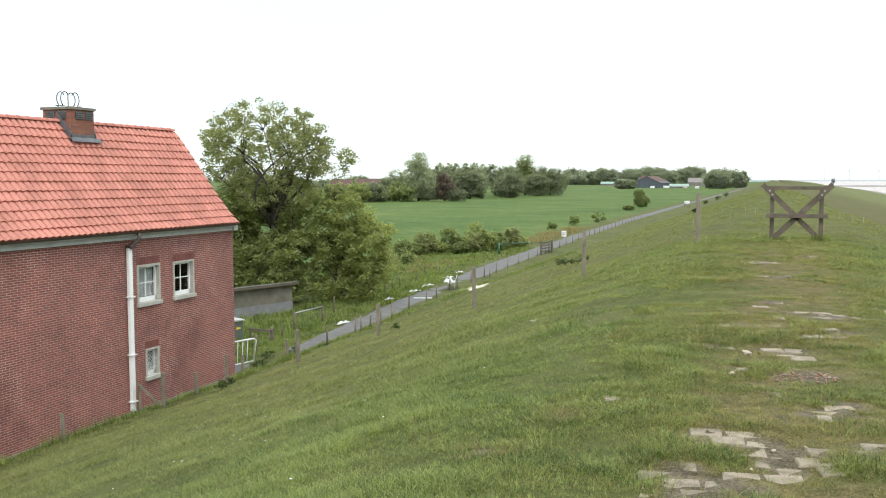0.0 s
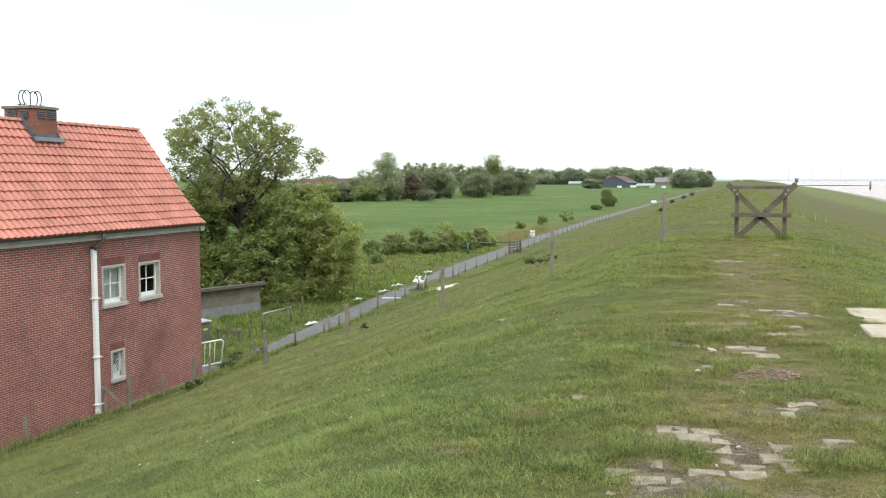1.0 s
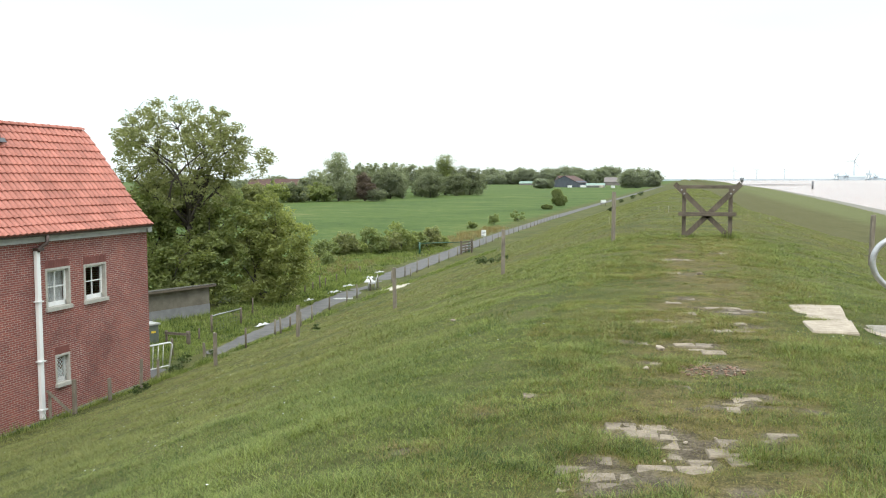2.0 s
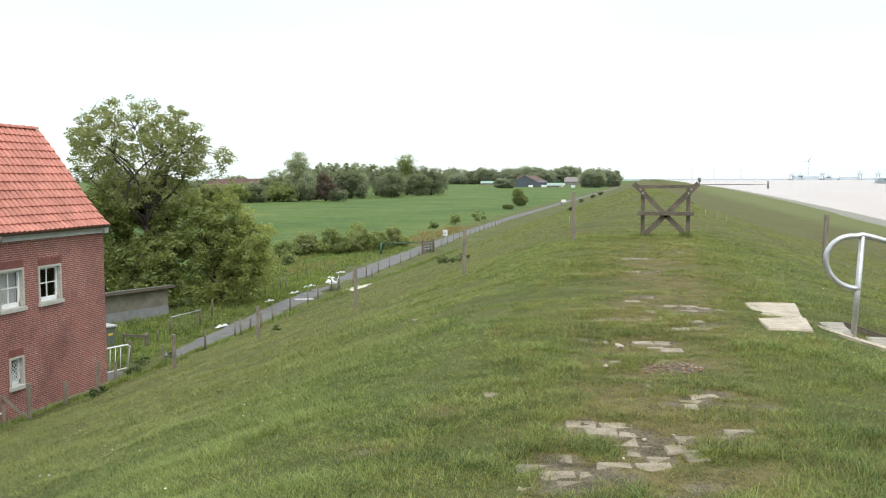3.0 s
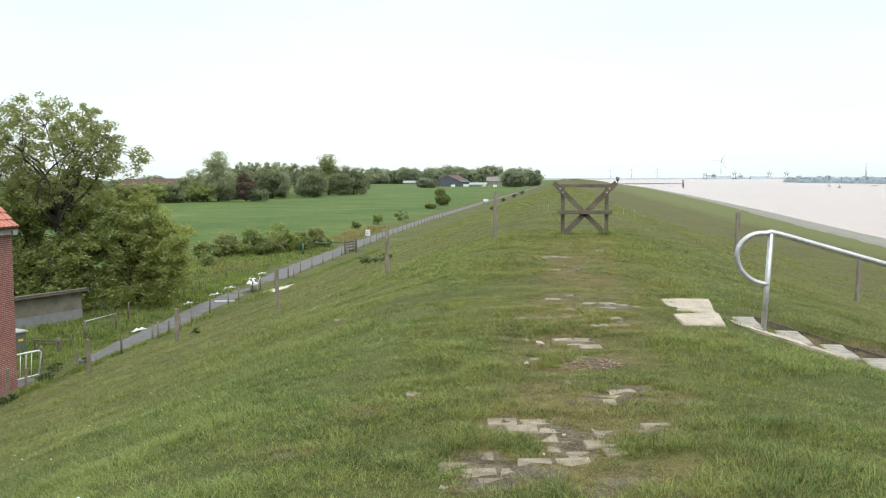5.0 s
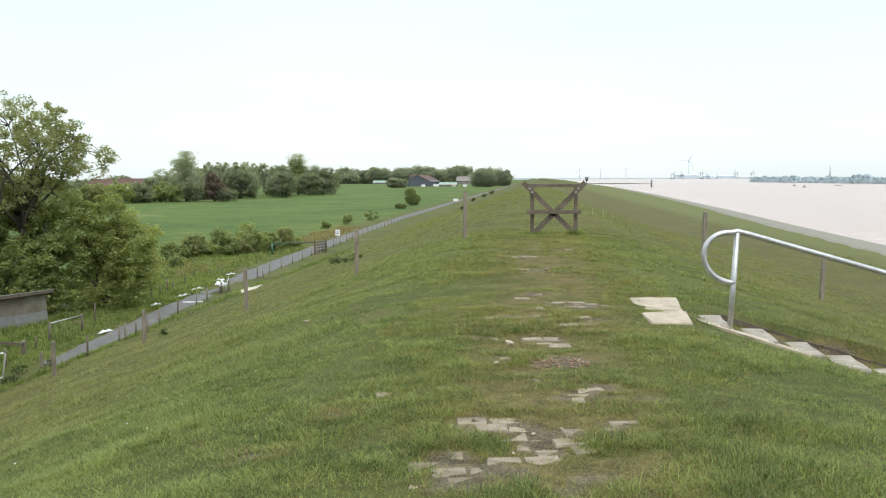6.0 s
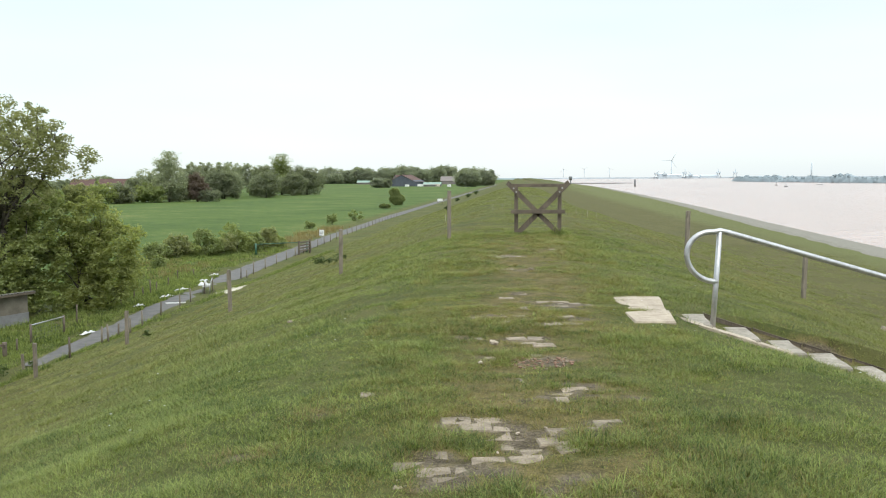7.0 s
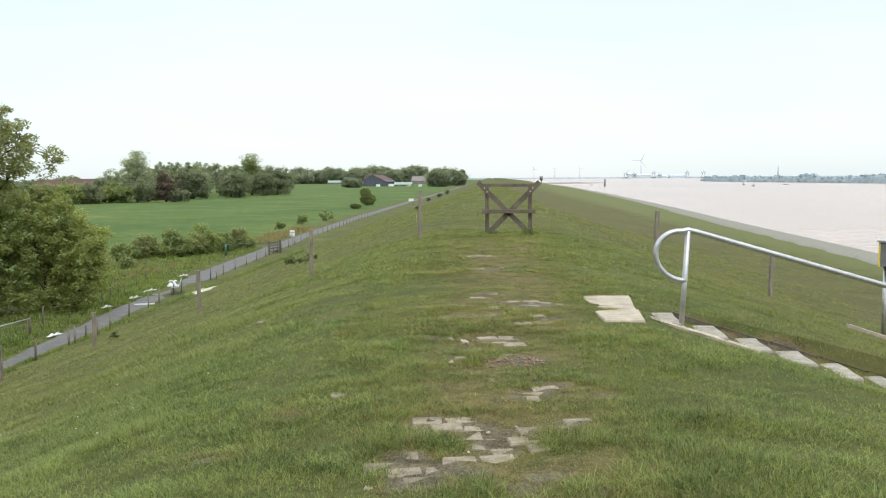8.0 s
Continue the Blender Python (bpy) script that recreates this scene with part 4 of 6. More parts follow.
for i, (x, y, h, w, kind) in enumerate(FAR + FAR2):
    r = w / 2
    if h > 1.1 * w:
        blobs = [(-r * 0.1, 0, h * 0.72, r * 0.66, r * 0.62, h * 0.25), (r * 0.15, 0, h * 0.36, r * 1.0, r, h * 0.33)]
    else:
        blobs = [(-r * 0.35, 0, h * 0.46, r * 0.76, r * 0.7, h * 0.46), (r * 0.42, 0, h * 0.42, r * 0.7, r * 0.7, h * 0.42)]
    far = max(1.0, y / 330)
    # beyond 500 m the leaves take the colour with haze painted in
    tree("bush" if h < 6 else "tree", (x, y, -5.0), ("small bush standing in the meadow" if h < 6 else "broad leafy tree at the far edge of the meadow"), "bush" if h < 6 else "tree",
         blobs, 210, 70, 0.25 * far if h > 6 else 0.14, M_LEAF_HAZE_TINT if y > 500 else FAR_KINDS[kind], 0.03 * h ** 0.9, h * 0.2, 40 + i, h * (0.17 if y > 500 else 0.12), "meadow trees", 5, False)
# trees that close the gaps of the wood
for i in range(15):
    x, y = -126 + i * 2.7 + 2 * math.sin(i * 3.1), 300 + 75 * ((i * 7) % 5) / 4
    h = 11.2 + 1.8 * math.sin(i * 1.3)
    tree("tree", (x, y, -5.0), "bushy broadleaf tree in the meadow wood", "tree", [(0, 0, h * 0.46, 5.6, 4, h * 0.48)], 140, 70, 0.27, FAR_KINDS[1 if i % 3 else 0], 0.2, h * 0.2, 140 + i, 1.1, "meadow trees", 4, False)
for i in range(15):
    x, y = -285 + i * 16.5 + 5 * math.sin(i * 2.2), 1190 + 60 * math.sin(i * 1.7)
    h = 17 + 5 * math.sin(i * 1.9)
    tree("tree", (x, y, -5.0), "broadleaf tree beyond the meadow farms, leaves paled for haze", "tree", [(0, 0, h * 0.46, 14, 8, h * 0.5)], 110, 50, 0.9, M_LEAF_HAZE_TINT, 0.4, h * 0.2, 160 + i, 3.6, "horizon trees", 4, False)
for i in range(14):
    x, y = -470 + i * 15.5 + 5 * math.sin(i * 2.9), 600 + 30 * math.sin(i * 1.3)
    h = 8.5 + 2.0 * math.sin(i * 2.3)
    tree("tree", (x, y, -5.0), "broadleaf tree behind the village roofs, leaves paled for haze", "tree", [(0, 0, h * 0.46, 11, 6, h * 0.5)], 80, 50, 0.6, M_LEAF_HAZE_TINT, 0.3, h * 0.2, 600 + i, 2.0, "village trees", 4, False)
# a row of slim poplars, thin at the top
for i in range(9):
    x, y = -164 + i * 5.0, 446 - i * 0.8
    h = 15.4 - (1.5 if i > 6 else 0) + 0.5 * math.sin(i * 2.1)
    tree("poplar", (x, y, -5.0), "slim grey-green poplar in a row behind the wood", "tree", [(0, 0, h * 0.54, 3.2, 2.6, h * 0.46)], 130, 55, 0.28, M_LEAF_GREY, 0.2, h * 0.4, 80 + i, 1.1, "row of poplars", 5, False)
# hedgerow on the left of the meadow
for i in range(13):
    t = i / 12
    x, y = -128 + 24 * t + 3 * math.sin(i * 2.7), 205 + 60 * t
    h = 6.6 - 2.0 * t + 1.3 * math.sin(i * 1.9)
    tree("hedgerow_tree", (x, y, -5.0), "bushy hedgerow tree before the village", "tree", [(0, 0, h * 0.5, 4.2, 3.6, h * 0.48)], 70, 70, 0.26,
         (M_LEAF_DARK, M_LEAF_TREE, M_LEAF_LIGHT, M_LEAF_SHRUB)[i % 4], 0.15, h * 0.25, 100 + i, 1.0, "hedgerow", 5, False)

# ---- posts, stand, handrail, steps on the dike ----
def post_mesh(w, h, lean=0.0):
    bm = bmesh.new()
    r = box(bm, -w / 2, w / 2, -w / 2, w / 2, -0.25, h, 0.012)
    for v in bm.verts:
        k = max(v.co.z, 0) / h
        v.co.x += lean * k
        v.co.y += 0.3 * lean * k
        if v.co.z > h - 0.03:
            v.co.z += 0.012 * math.sin(v.co.x * 90) - 0.01
    return bm


TALL = ((-1.89, 25.2, 1.40, 0.01), (-4.62, 23.4, 1.2, 0.015), (-7.75, 23.8, 1.14, -0.02), (-11.5, 25.6, 1.04, 0.02), (-13.9, 24.8, 1.03, 0.0), (4.52, 24.57, 1.30, 0.04), (7.52, 24.37, 1.1, 0.05))
for x, y, h, lean in TALL:
    ob = part("fence_post", post_mesh(0.1, h, lean), M_WOOD)
    ob.matrix_basis = pose(x, y, g1(x, y), 0, 0, 12)
    tagged(ob, "tall grey weathered square fence post in the turf", "post", "tall fence posts")

# timber stand with crossed braces on the crest
stand = thing("wooden_stand", (0.6, 26.2, g1(0.6, 26.2)), "dark weathered timber stand with crossed braces and a low bar", "stand", turn=0)
stand.matrix_basis = Matrix.LocRotScale((0.6, 26.2, g1(0.6, 26.2) - 0.05), None, (1, 1, 1.085))
for s in (-1, 1):
    bm = bmesh.new()
    box(bm, s * 0.62 - 0.055, s * 0.62 + 0.055, -0.06, 0.06, -0.15, 1.36, 0.01)
    part("upright", bm, M_WOOD_DARK, stand)
    bm = bmesh.new()
    beam(bm, (s * 0.88, -0.085, 1.42), (-s * 0.6, -0.085, 0.06), 0.045, 0.13, (0, 0, 1), 0.006)
    br = part("brace", bm, M_WOOD_DARK, stand)
    for q in ((s * 0.69, 1.27), (s * 0.62, 1.17), (-s * 0.6, 0.06)):
        bm = bmesh.new()
        tube(bm, [(q[0], -0.125, q[1]), (q[0], -0.1, q[1])], 0.022, 8)
        part("bolt", bm, M_STEEL, br)
bm = bmesh.new()
box(bm, -0.74, 0.74, -0.05, 0.05, 1.30, 1.385, 0.008)
part("top_rail", bm, M_WOOD_X, stand)
bm = bmesh.new()
box(bm, -0.77, 0.77, -0.2, -0.115, 0.60, 0.70, 0.008)
part("low_bar", bm, M_WOOD_X, stand)

# galvanised handrail beside the steps
RA, RB = Vector((2.34, 10.72, -0.116)), Vector((7.6, 11.6, 0))
rail = thing("handrail", RA, "galvanised steel handrail with a looped end beside the steps", "handrail")
fall = -0.285
dirx = (RB - RA)
dirx.z = 0
dirx.normalize()


def along(d, up):
    q = dirx * d
    return Vector((q.x, q.y, up + fall * d * (1 if d > 0 else 0.35)))


bm = bmesh.new()
loop = []
for k in range(17):
    a = math.pi / 2 + math.pi * k / 16
    loop.append(along(-0.05 + 0.32 * math.cos(a), 0.78 + 0.29 * math.sin(a)))
loop = [along(5.4, 1.1), along(3, 1.1), along(1.2, 1.1), along(0.15, 1.1), along(0.02, 1.095)] + loop + [along(0.0, 0.495)]
tube(bm, loop, 0.033, 12)
part("rail", bm, M_STEEL, rail, "round steel rail bent into a loop", True)
for d in (0.0, 2.9, 5.3):
    bm = bmesh.new()
    q = along(d, 0)
    tube(bm, [(q.x - 0.06, q.y, q.z - 0.35), (q.x + 0.02, q.y, q.z + 1.075)], 0.032, 12)
    part("post", bm, M_STEEL, rail, smooth=True)


def slab_thing(name, x, y, w, d, h, turn, label, cat, group, mat, tilt=(0, 0), lift=0.0, bev=0.012, seed=0):
    rng = random.Random(seed)
    bm = bmesh.new()
    box(bm, -w / 2, w / 2, -d / 2, d / 2, -h, 0, bev)
    for v in bm.verts:
        v.co.x += rng.uniform(-1, 1) * bev * 0.5
        v.co.y += rng.uniform(-1, 1) * bev * 0.5
    ob = part(name, bm, mat)
    ob.matrix_basis = pose(x, y, g1(x, y) + lift, tilt[0], tilt[1], turn)
    return tagged(ob, label, cat, group)


def stone_slab(name, corners, z, thick, label, cat, group, mat, seed=0):
    """A worn slab over four corners, its edges broken and its top a little hollow."""
    rng = random.Random(seed)
    cx, cy = sum(q[0] for q in corners) / 4, sum(q[1] for q in corners) / 4
    edge = []
    for (x0, y0), (x1, y1) in zip(corners, corners[1:] + corners[:1]):
        for t in (0.0, 0.3, 0.65):
            edge.append((x0 + (x1 - x0) * t - cx + rng.uniform(-0.012, 0.012), y0 + (y1 - y0) * t - cy + rng.uniform(-0.02, 0.02)))
    bm = bmesh.new()
    low = [bm.verts.new((x, y, -thick)) for x, y in edge]
    mid = [bm.verts.new((x, y, -0.018 + rng.uniform(-0.006, 0.004))) for x, y in edge]
    top = [bm.verts.new((x * 0.955, y * 0.965, rng.uniform(-0.004, 0.002))) for x, y in edge]
    m = len(edge)
    for r0, r1 in ((low, mid), (mid, top)):
        for i in range(m):
            bm.faces.new((r0[i], r0[(i + 1) % m], r1[(i + 1) % m], r1[i]))
    c0 = bm.verts.new((0, 0, -0.004))
    for i in range(m):
        bm.faces.new((top[i], top[(i + 1) % m], c0))
    ob = part(name, bm, mat)
    ob.matrix_basis = pose(cx, cy, z)
    return tagged(ob, label, cat, group)


# two pale slabs at the head of the steps
stone_slab("concrete_slab", [(1.34, 11.1), (1.84, 11.1), (1.95, 12.5), (1.3, 12.4)], g1(1.6, 11.7) + 0.02, 0.1, "pale concrete slab let into the turf", "slab", "slabs at the steps", M_CONCRETE, 1)
stone_slab("concrete_slab", [(1.31, 10.1), (1.77, 10.12), (1.84, 10.97), (1.3, 10.85)], g1(1.55, 10.5) + 0.02, 0.1, "pale concrete slab let into the turf", "slab", "slabs at the steps", M_CONCRETE, 2)
# level treads down the slope, between two low strings
for k in range(8):
    x, z = 2.31 + 0.525 * k, -0.12 - 0.16 * k
    stone_slab("step", [(x - 0.37, 10.66), (x - 0.02, 10.62), (x + 0.03, 11.5), (x - 0.34, 11.48)], z, 0.17, "worn concrete step half overgrown with grass", "step", "steps down the dike", M_CONCRETE_STEP, 50 + k)
for k in range(3):
    x = 2.14 + 0.42 * k
    ob = slab_thing("kerb", x, 10.66 - 0.03 * k, 0.43, 0.22 - 0.03 * k, 0.2, -3 * k, "narrow cream concrete string along the steps", "kerb", "kerbs of the steps", M_CONCRETE, (0, 16), 0.0, 0.02, seed=30 + k)
    ob.matrix_basis = pose(x, 10.66 - 0.03 * k, -0.085 - 0.305 * (x - 2.06), 2, 16.5, -3 * k)
for k in range(5):
    x0, x1 = 2.35 + 0.62 * k, 2.93 + 0.62 * k
    bm = bmesh.new()
    beam(bm, (x0, 11.56, -0.14 - 0.305 * (x0 - 2.3)), (x1, 11.54, -0.15 - 0.305 * (x1 - 2.3)), 0.05, 0.08, bevel=0.008)
    tagged(part("edging_board", bm, M_WOOD_DARK), "dark weathered edging board along the steps", "board", "edging boards")

# ---- things at the dike's foot ----
def small_post(x, y, w, h, label, group, mat=M_WOOD, round_=False, lean=0.0):
    if round_:
        bm = bmesh.new()
        tube(bm, [(0, 0, -0.2), (lean * 0.5, 0, h * 0.5), (lean, 0, h)], w / 2, 8, True, w / 2.3)
    else:
        bm = post_mesh(w, h, lean)
    ob = part("fence_post", bm, mat)
    ob.matrix_basis = pose(x, y, g1(x, y), 0, 0, (x * 37) % 40)
    return tagged(ob, label, "post", group)


for i, (x, y, h) in enumerate(((-16.06, 30.98, 0.75), (-16.59, 34.6, 0.65), (-16.38, 34.75, 0.7), (-16.5, 35.94, 0.55), (-16.2, 36.4, 0.66), (-16.63, 38.67, 0.72), (-17.2, 42.15, 0.68),
                               (-17.35, 45.06, 0.66), (-17.5, 46.99, 0.76), (-17.9, 50.29, 0.65), (-17.9, 51.72, 0.83), (-18.1, 55.0, 0.72), (-18.3, 58.45, 0.7), (-17.95, 58.68, 0.55), (-18.3, 61.33, 0.9))):
    small_post(x, y, 0.085, h, "short grey wooden post beside the asphalt path", "path posts", M_WOOD if i % 3 else M_WOOD_DARK, True, 0.03 * math.sin(i * 2.3))
for i in range(26):
    y = 65 + i * 3.6
    small_post(way_x(y) + 1.15, y, 0.09, 0.72, "short grey wooden post beside the asphalt path", "path posts", M_WOOD, True, 0.02 * math.sin(i))
for i, (x, y, h) in enumerate(((-20.77, 45.67, 0.55), (-21.22, 48.3, 0.55), (-21.25, 49.6, 0.55), (-21.19, 50.57, 0.8), (-21.2, 51.4, 0.58), (-21.67, 54.38, 0.52), (-22.11, 57.19, 0.72), (-22.05, 59.91, 0.5),
                               (-20.41, 40.12, 0.85), (-19.44, 33.38, 0.5), (-17.15, 29.84, 0.55), (-16.61, 25.9, 0.65), (-15.7, 23.53, 0.92), (-15.9, 22.3, 0.65), (-15.9, 16.95, 0.7))):
    small_post(x, y, 0.085, h, "weathered wooden post of the meadow fence", "meadow posts", M_WOOD_DARK if i < 10 else M_WOOD, i < 10, 0.04 * math.sin(i * 1.7))
# braced pair of posts before the house wall
braced = thing("braced_post", (-15.75, 20.55, g1(-15.75, 20.55)), "weathered fence post with a slanting brace by the wall", "post")
bm = post_mesh(0.09, 0.95)
part("post", bm, M_WOOD, braced)
bm = bmesh.new()
beam(bm, (-0.02, -0.08, 0.02), (-0.45, -0.5, 0.72), 0.05, 0.07)
part("brace", bm, M_WOOD, braced)
small_post(-16.25, 20.2, 0.08, 0.75, "weathered fence post by the house wall", "meadow posts", M_WOOD)


def mesh_gate(a, b, h, label, mat):
    """A light field gate: frame of tubes and a grid of wires."""
    a, b = Vector(a), Vector(b)
    ob = thing("field_gate", a, label, "gate")
    d = b - a
    for q in (Vector((0, 0, 0)), d):
        bm = bmesh.new()
        tube(bm, [q + Vector((0, 0, -0.2)), q + Vector((0, 0, h + 0.05))], 0.05, 8)
        part("gate_post", bm, M_WOOD_DARK, ob)
    bm = bmesh.new()
    tube(bm, [Vector((0, 0, h)), d + Vector((0, 0, h))], 0.025, 8)
    part("top_rail", bm, mat, ob)
    bm = bmesh.new()
    for k in range(9):
        q = d * (k + 0.5) / 9
        tube(bm, [q + Vector((0, 0, 0.05)), q + Vector((0, 0, h))], 0.004, 4)
    for k in range(5):
        z = Vector((0, 0, 0.1 + h * k / 5))
        tube(bm, [z, d + z], 0.004, 4)
    part("wire_mesh", bm, M_CABINET, ob)
    return ob


mesh_gate((-19.76, 35.0, -5.0), (-19.6, 37.4, -5.0), 0.72, "light wire mesh field gate between wooden posts", M_STEEL)

# low shed with a corrugated roof
shed = thing("shed", (-23.75, 36.3, -5.0), "low grey rendered shed with a corrugated roof", "shed", turn=-20)
bm = bmesh.new()
vb = box(bm, -2.6, 0, 0, 3.62, 0.55, 1.45)
for v in vb:
    if v.co.z > 1 and v.co.x < -1:
        v.co.z -= 0.4
part("wall", bm, M_RENDER, shed)
bm = bmesh.new()
box(bm, -2.62, 0.02, -0.02, 3.64, -0.2, 0.548)
part("base_band", bm, M_RENDER_LOW, shed, "grey cement band at the foot")
bm = bmesh.new()
rows = []
for k in range(97):
    y = -0.2 + 4.05 * k / 96
    h = 0.028 * math.sin(k * math.tau / 4)
    rows.append([bm.verts.new((x, y, 1.53 + h + o)) for x, o in ((0.28, 0), (-2.8, -0.42), (-2.8, -0.44), (0.28, -0.022))])
for r0, r1 in zip(rows, rows[1:]):
    for k in range(4):
        bm.faces.new((r0[k], r0[(k + 1) % 4], r1[(k + 1) % 4], r1[k])).smooth = True
part("roof", bm, M_SHEET, shed, "mossy corrugated sheet roof")
bm = bmesh.new()
box(bm, 0.16, 0.27, -0.2, 3.85, 1.40, 1.497, 0.01)
part("fascia", bm, M_WOOD_DARK, shed)

# utility cabinet with a yellow plate
cab = thing("utility_cabinet", (-20.7, 31.6, -5.0), "grey-green metal utility cabinet with a yellow plate", "cabinet", turn=-25)
bm = bmesh.new()
box(bm, -0.8, 0, 0, 0.5, 0, 0.78, 0.015)
part("body", bm, M_CABINET, cab)
bm = bmesh.new()
box(bm, -0.85, 0.06, -0.06, 0.56, 0.782, 0.85, 0.015)
part("lid", bm, M_FASCIA, cab, "pale lid")
bm = bmesh.new()
box(bm, 0.002, 0.012, 0.16, 0.36, 0.46, 0.54)
part("plate", bm, M_YELLOW, cab, "yellow plate")
# rough rail fence beside it
rf = thing("rail_fence", (-20.3, 32.2, -5.0), "dark rough wooden rail between two posts", "fence")
bm = bmesh.new()
beam(bm, (0, 0, 0.42), (1.1, 0.0, 0.4), 0.05, 0.09, bevel=0.008)
part("rail", bm, M_WOOD_DARK, rf)
for x in (0.02, 1.02):
    bm = bmesh.new()
    tube(bm, [(x, 0.08, -0.2), (x, 0.08, 0.52)], 0.085 if x > 0.5 else 0.05, 9)
    part("post", bm, M_WOOD_DARK, rf)
small_post(-18.62, 30.0, 0.11, 0.66, "dark stout wooden post beside a yard", "meadow posts", M_WOOD_DARK, True)

# white steel barrier at the house corner, on a paved spot
bar = thing("barrier", (-17.35, 25.75, -4.93), "white painted steel barrier with upright bars", "barrier", turn=0)
bm = bmesh.new()
pts = [(-0.35, 0, 0.0), (-0.35, 0, 0.9), (-0.28, 0.1, 0.95), (0.2, 1.75, 0.93), (0.22, 1.85, 0.86), (0.12, 1.8, 0.02)]
tube(bm, pts, 0.028, 8)
part("frame", bm, M_WHITE, bar)
bm = bmesh.new()
tube(bm, [(-0.33, 0.02, 0.12), (0.13, 1.78, 0.12)], 0.022, 8)
part("low_rail", bm, M_WHITE, bar)
for k in range(7):
    t = (k + 0.7) / 8
    bm = bmesh.new()
    tube(bm, [(-0.33 + 0.46 * t, 0.05 + 1.72 * t, 0.12), (-0.31 + 0.5 * t, 0.05 + 1.72 * t, 0.94)], 0.013, 6)
    part("bar", bm, M_WHITE, bar)
bm = bmesh.new()
box(bm, -20.5, -16.9, 25.3, 27.6, -5.1, -4.96, 0.02)
tagged(part("pavement", bm, M_ASPHALT), "grey paved yard at the house corner", "pavement", kind="structure")

# bench at the path with a white sheet on it, sand spilled beside it
bench = thing("bench", (-18.0, 50.9, -4.97), "grey slatted bench with a white sheet on its seat", "bench", turn=-72)
for s in (-0.6, 0.6):
    bm = bmesh.new()
    tube(bm, [(s, -0.2, 0), (s, -0.18, 0.42), (s, 0.22, 0.42), (s, 0.32, 0.78)], 0.025, 6)
    tube(bm, [(s, 0.2, 0), (s, 0.2, 0.42)], 0.025, 6)
    part("leg_frame", bm, M_STEEL, bench)
for k in range(4):
    bm = bmesh.new()
    box(bm, -0.8, 0.8, -0.2 + k * 0.11, -0.11 + k * 0.11, 0.44, 0.475, 0.006)
    part("seat_slat", bm, M_FASCIA, bench)
for k in range(3):
    bm = bmesh.new()
    box(bm, -0.8, 0.8, 0.24 + k * 0.03, 0.27 + k * 0.03, 0.52 + k * 0.1, 0.59 + k * 0.1, 0.006)
    part("back_slat", bm, M_FASCIA, bench)


def crumpled(name, x, y, z, w, d, h, turn, seed, label):
    """A crumpled sheet lying on the ground."""
    bm = bmesh.new()
    nu, nv = 14, 9
    rng = np.random.default_rng(seed)
    ph = rng.random(6) * 6
    g = []
    for i in range(nu):
        r = []
        for j in range(nv):
            u, v = i / (nu - 1) - 0.5, j / (nv - 1) - 0.5
            e = 1 + 0.25 * math.sin(7 * u + ph[0]) + 0.15 * rng.random()
            zz = h * max(0.0, (1 - 3.2 * (u * u + v * v))) * (0.55 + 0.35 * math.sin(15 * u + ph[1]) + 0.3 * math.sin(13 * v + 9 * u + ph[2]))
            r.append(bm.verts.new((u * w, v * d * e, 0.015 + max(zz, 0.0))))
        g.append(r)
    for i in range(nu - 1):
        for j in range(nv - 1):
            bm.faces.new((g[i][j], g[i + 1][j], g[i + 1][j + 1], g[i][j + 1])).smooth = True
    low = bmesh.ops.extrude_face_region(bm, geom=list(bm.faces))
    for v in low["geom"]:
        if isinstance(v, bmesh.types.BMVert):
            v.co.z -= 0.012
    ob = part(name, bm, M_PLASTIC)
    ob.matrix_basis = pose(x, y, z, 0, 0, turn)
    return tagged(ob, label, "sheet", "white sheets")


crumpled("plastic_sheet", -18.1, 50.8, -4.97 + 0.475, 0.65, 0.42, 0.26, 18, 1, "white plastic sheet bundled on the bench seat")
for i, (x, y, w, turn) in enumerate(((-18.45, 37.25, 1.5, 75), (-19.55, 45.04, 1.2, 70), (-19.55, 48.77, 1.9, 72), (-19.82, 51.68, 2.0, 72), (-20.19, 56.33, 1.8, 70), (-20.68, 60.08, 1.5, 70))):
    crumpled("plastic_sheet", x, y, g1(x, y) + 0.06, w * 0.6, 0.12, 0.12, turn, 5 + i, "crumpled white plastic sheet on the verge of the path")
bm = bmesh.new()
rng0 = random.Random(4)
cv = bm.verts.new((0, 0, 0.09))
ring = [bm.verts.new(((0.95 + rng0.uniform(-0.35, 0.25)) * math.cos(k / 20 * math.tau), (1.9 + rng0.uniform(-0.5, 0.3)) * math.sin(k / 20 * math.tau), -0.05)) for k in range(20)]
rin = [bm.verts.new((v.co.x * 0.7, v.co.y * 0.7, 0.06 + rng0.uniform(-0.02, 0.03))) for v in ring]
for k in range(20):
    bm.faces.new((ring[k], ring[(k + 1) % 20], rin[(k + 1) % 20], rin[k])).smooth = True
    bm.faces.new((rin[k], rin[(k + 1) % 20], cv)).smooth = True
sand = tagged(part("sand_heap", bm, M_SAND), "low spread heap of pale sand beside the bench", "sand")
sand.matrix_basis = pose(-16.55, 50.9, g1(-16.55, 50.9) - 0.01, 0, -11, 0)
# a pale plank across the path
bm = bmesh.new()
beam(bm, (-18.6, 46.3, -4.93), (-17.6, 46.55, -4.92), 0.07, 0.05, bevel=0.008)
tagged(part("plank", bm, M_WHITE), "pale plank lying across the path", "plank")

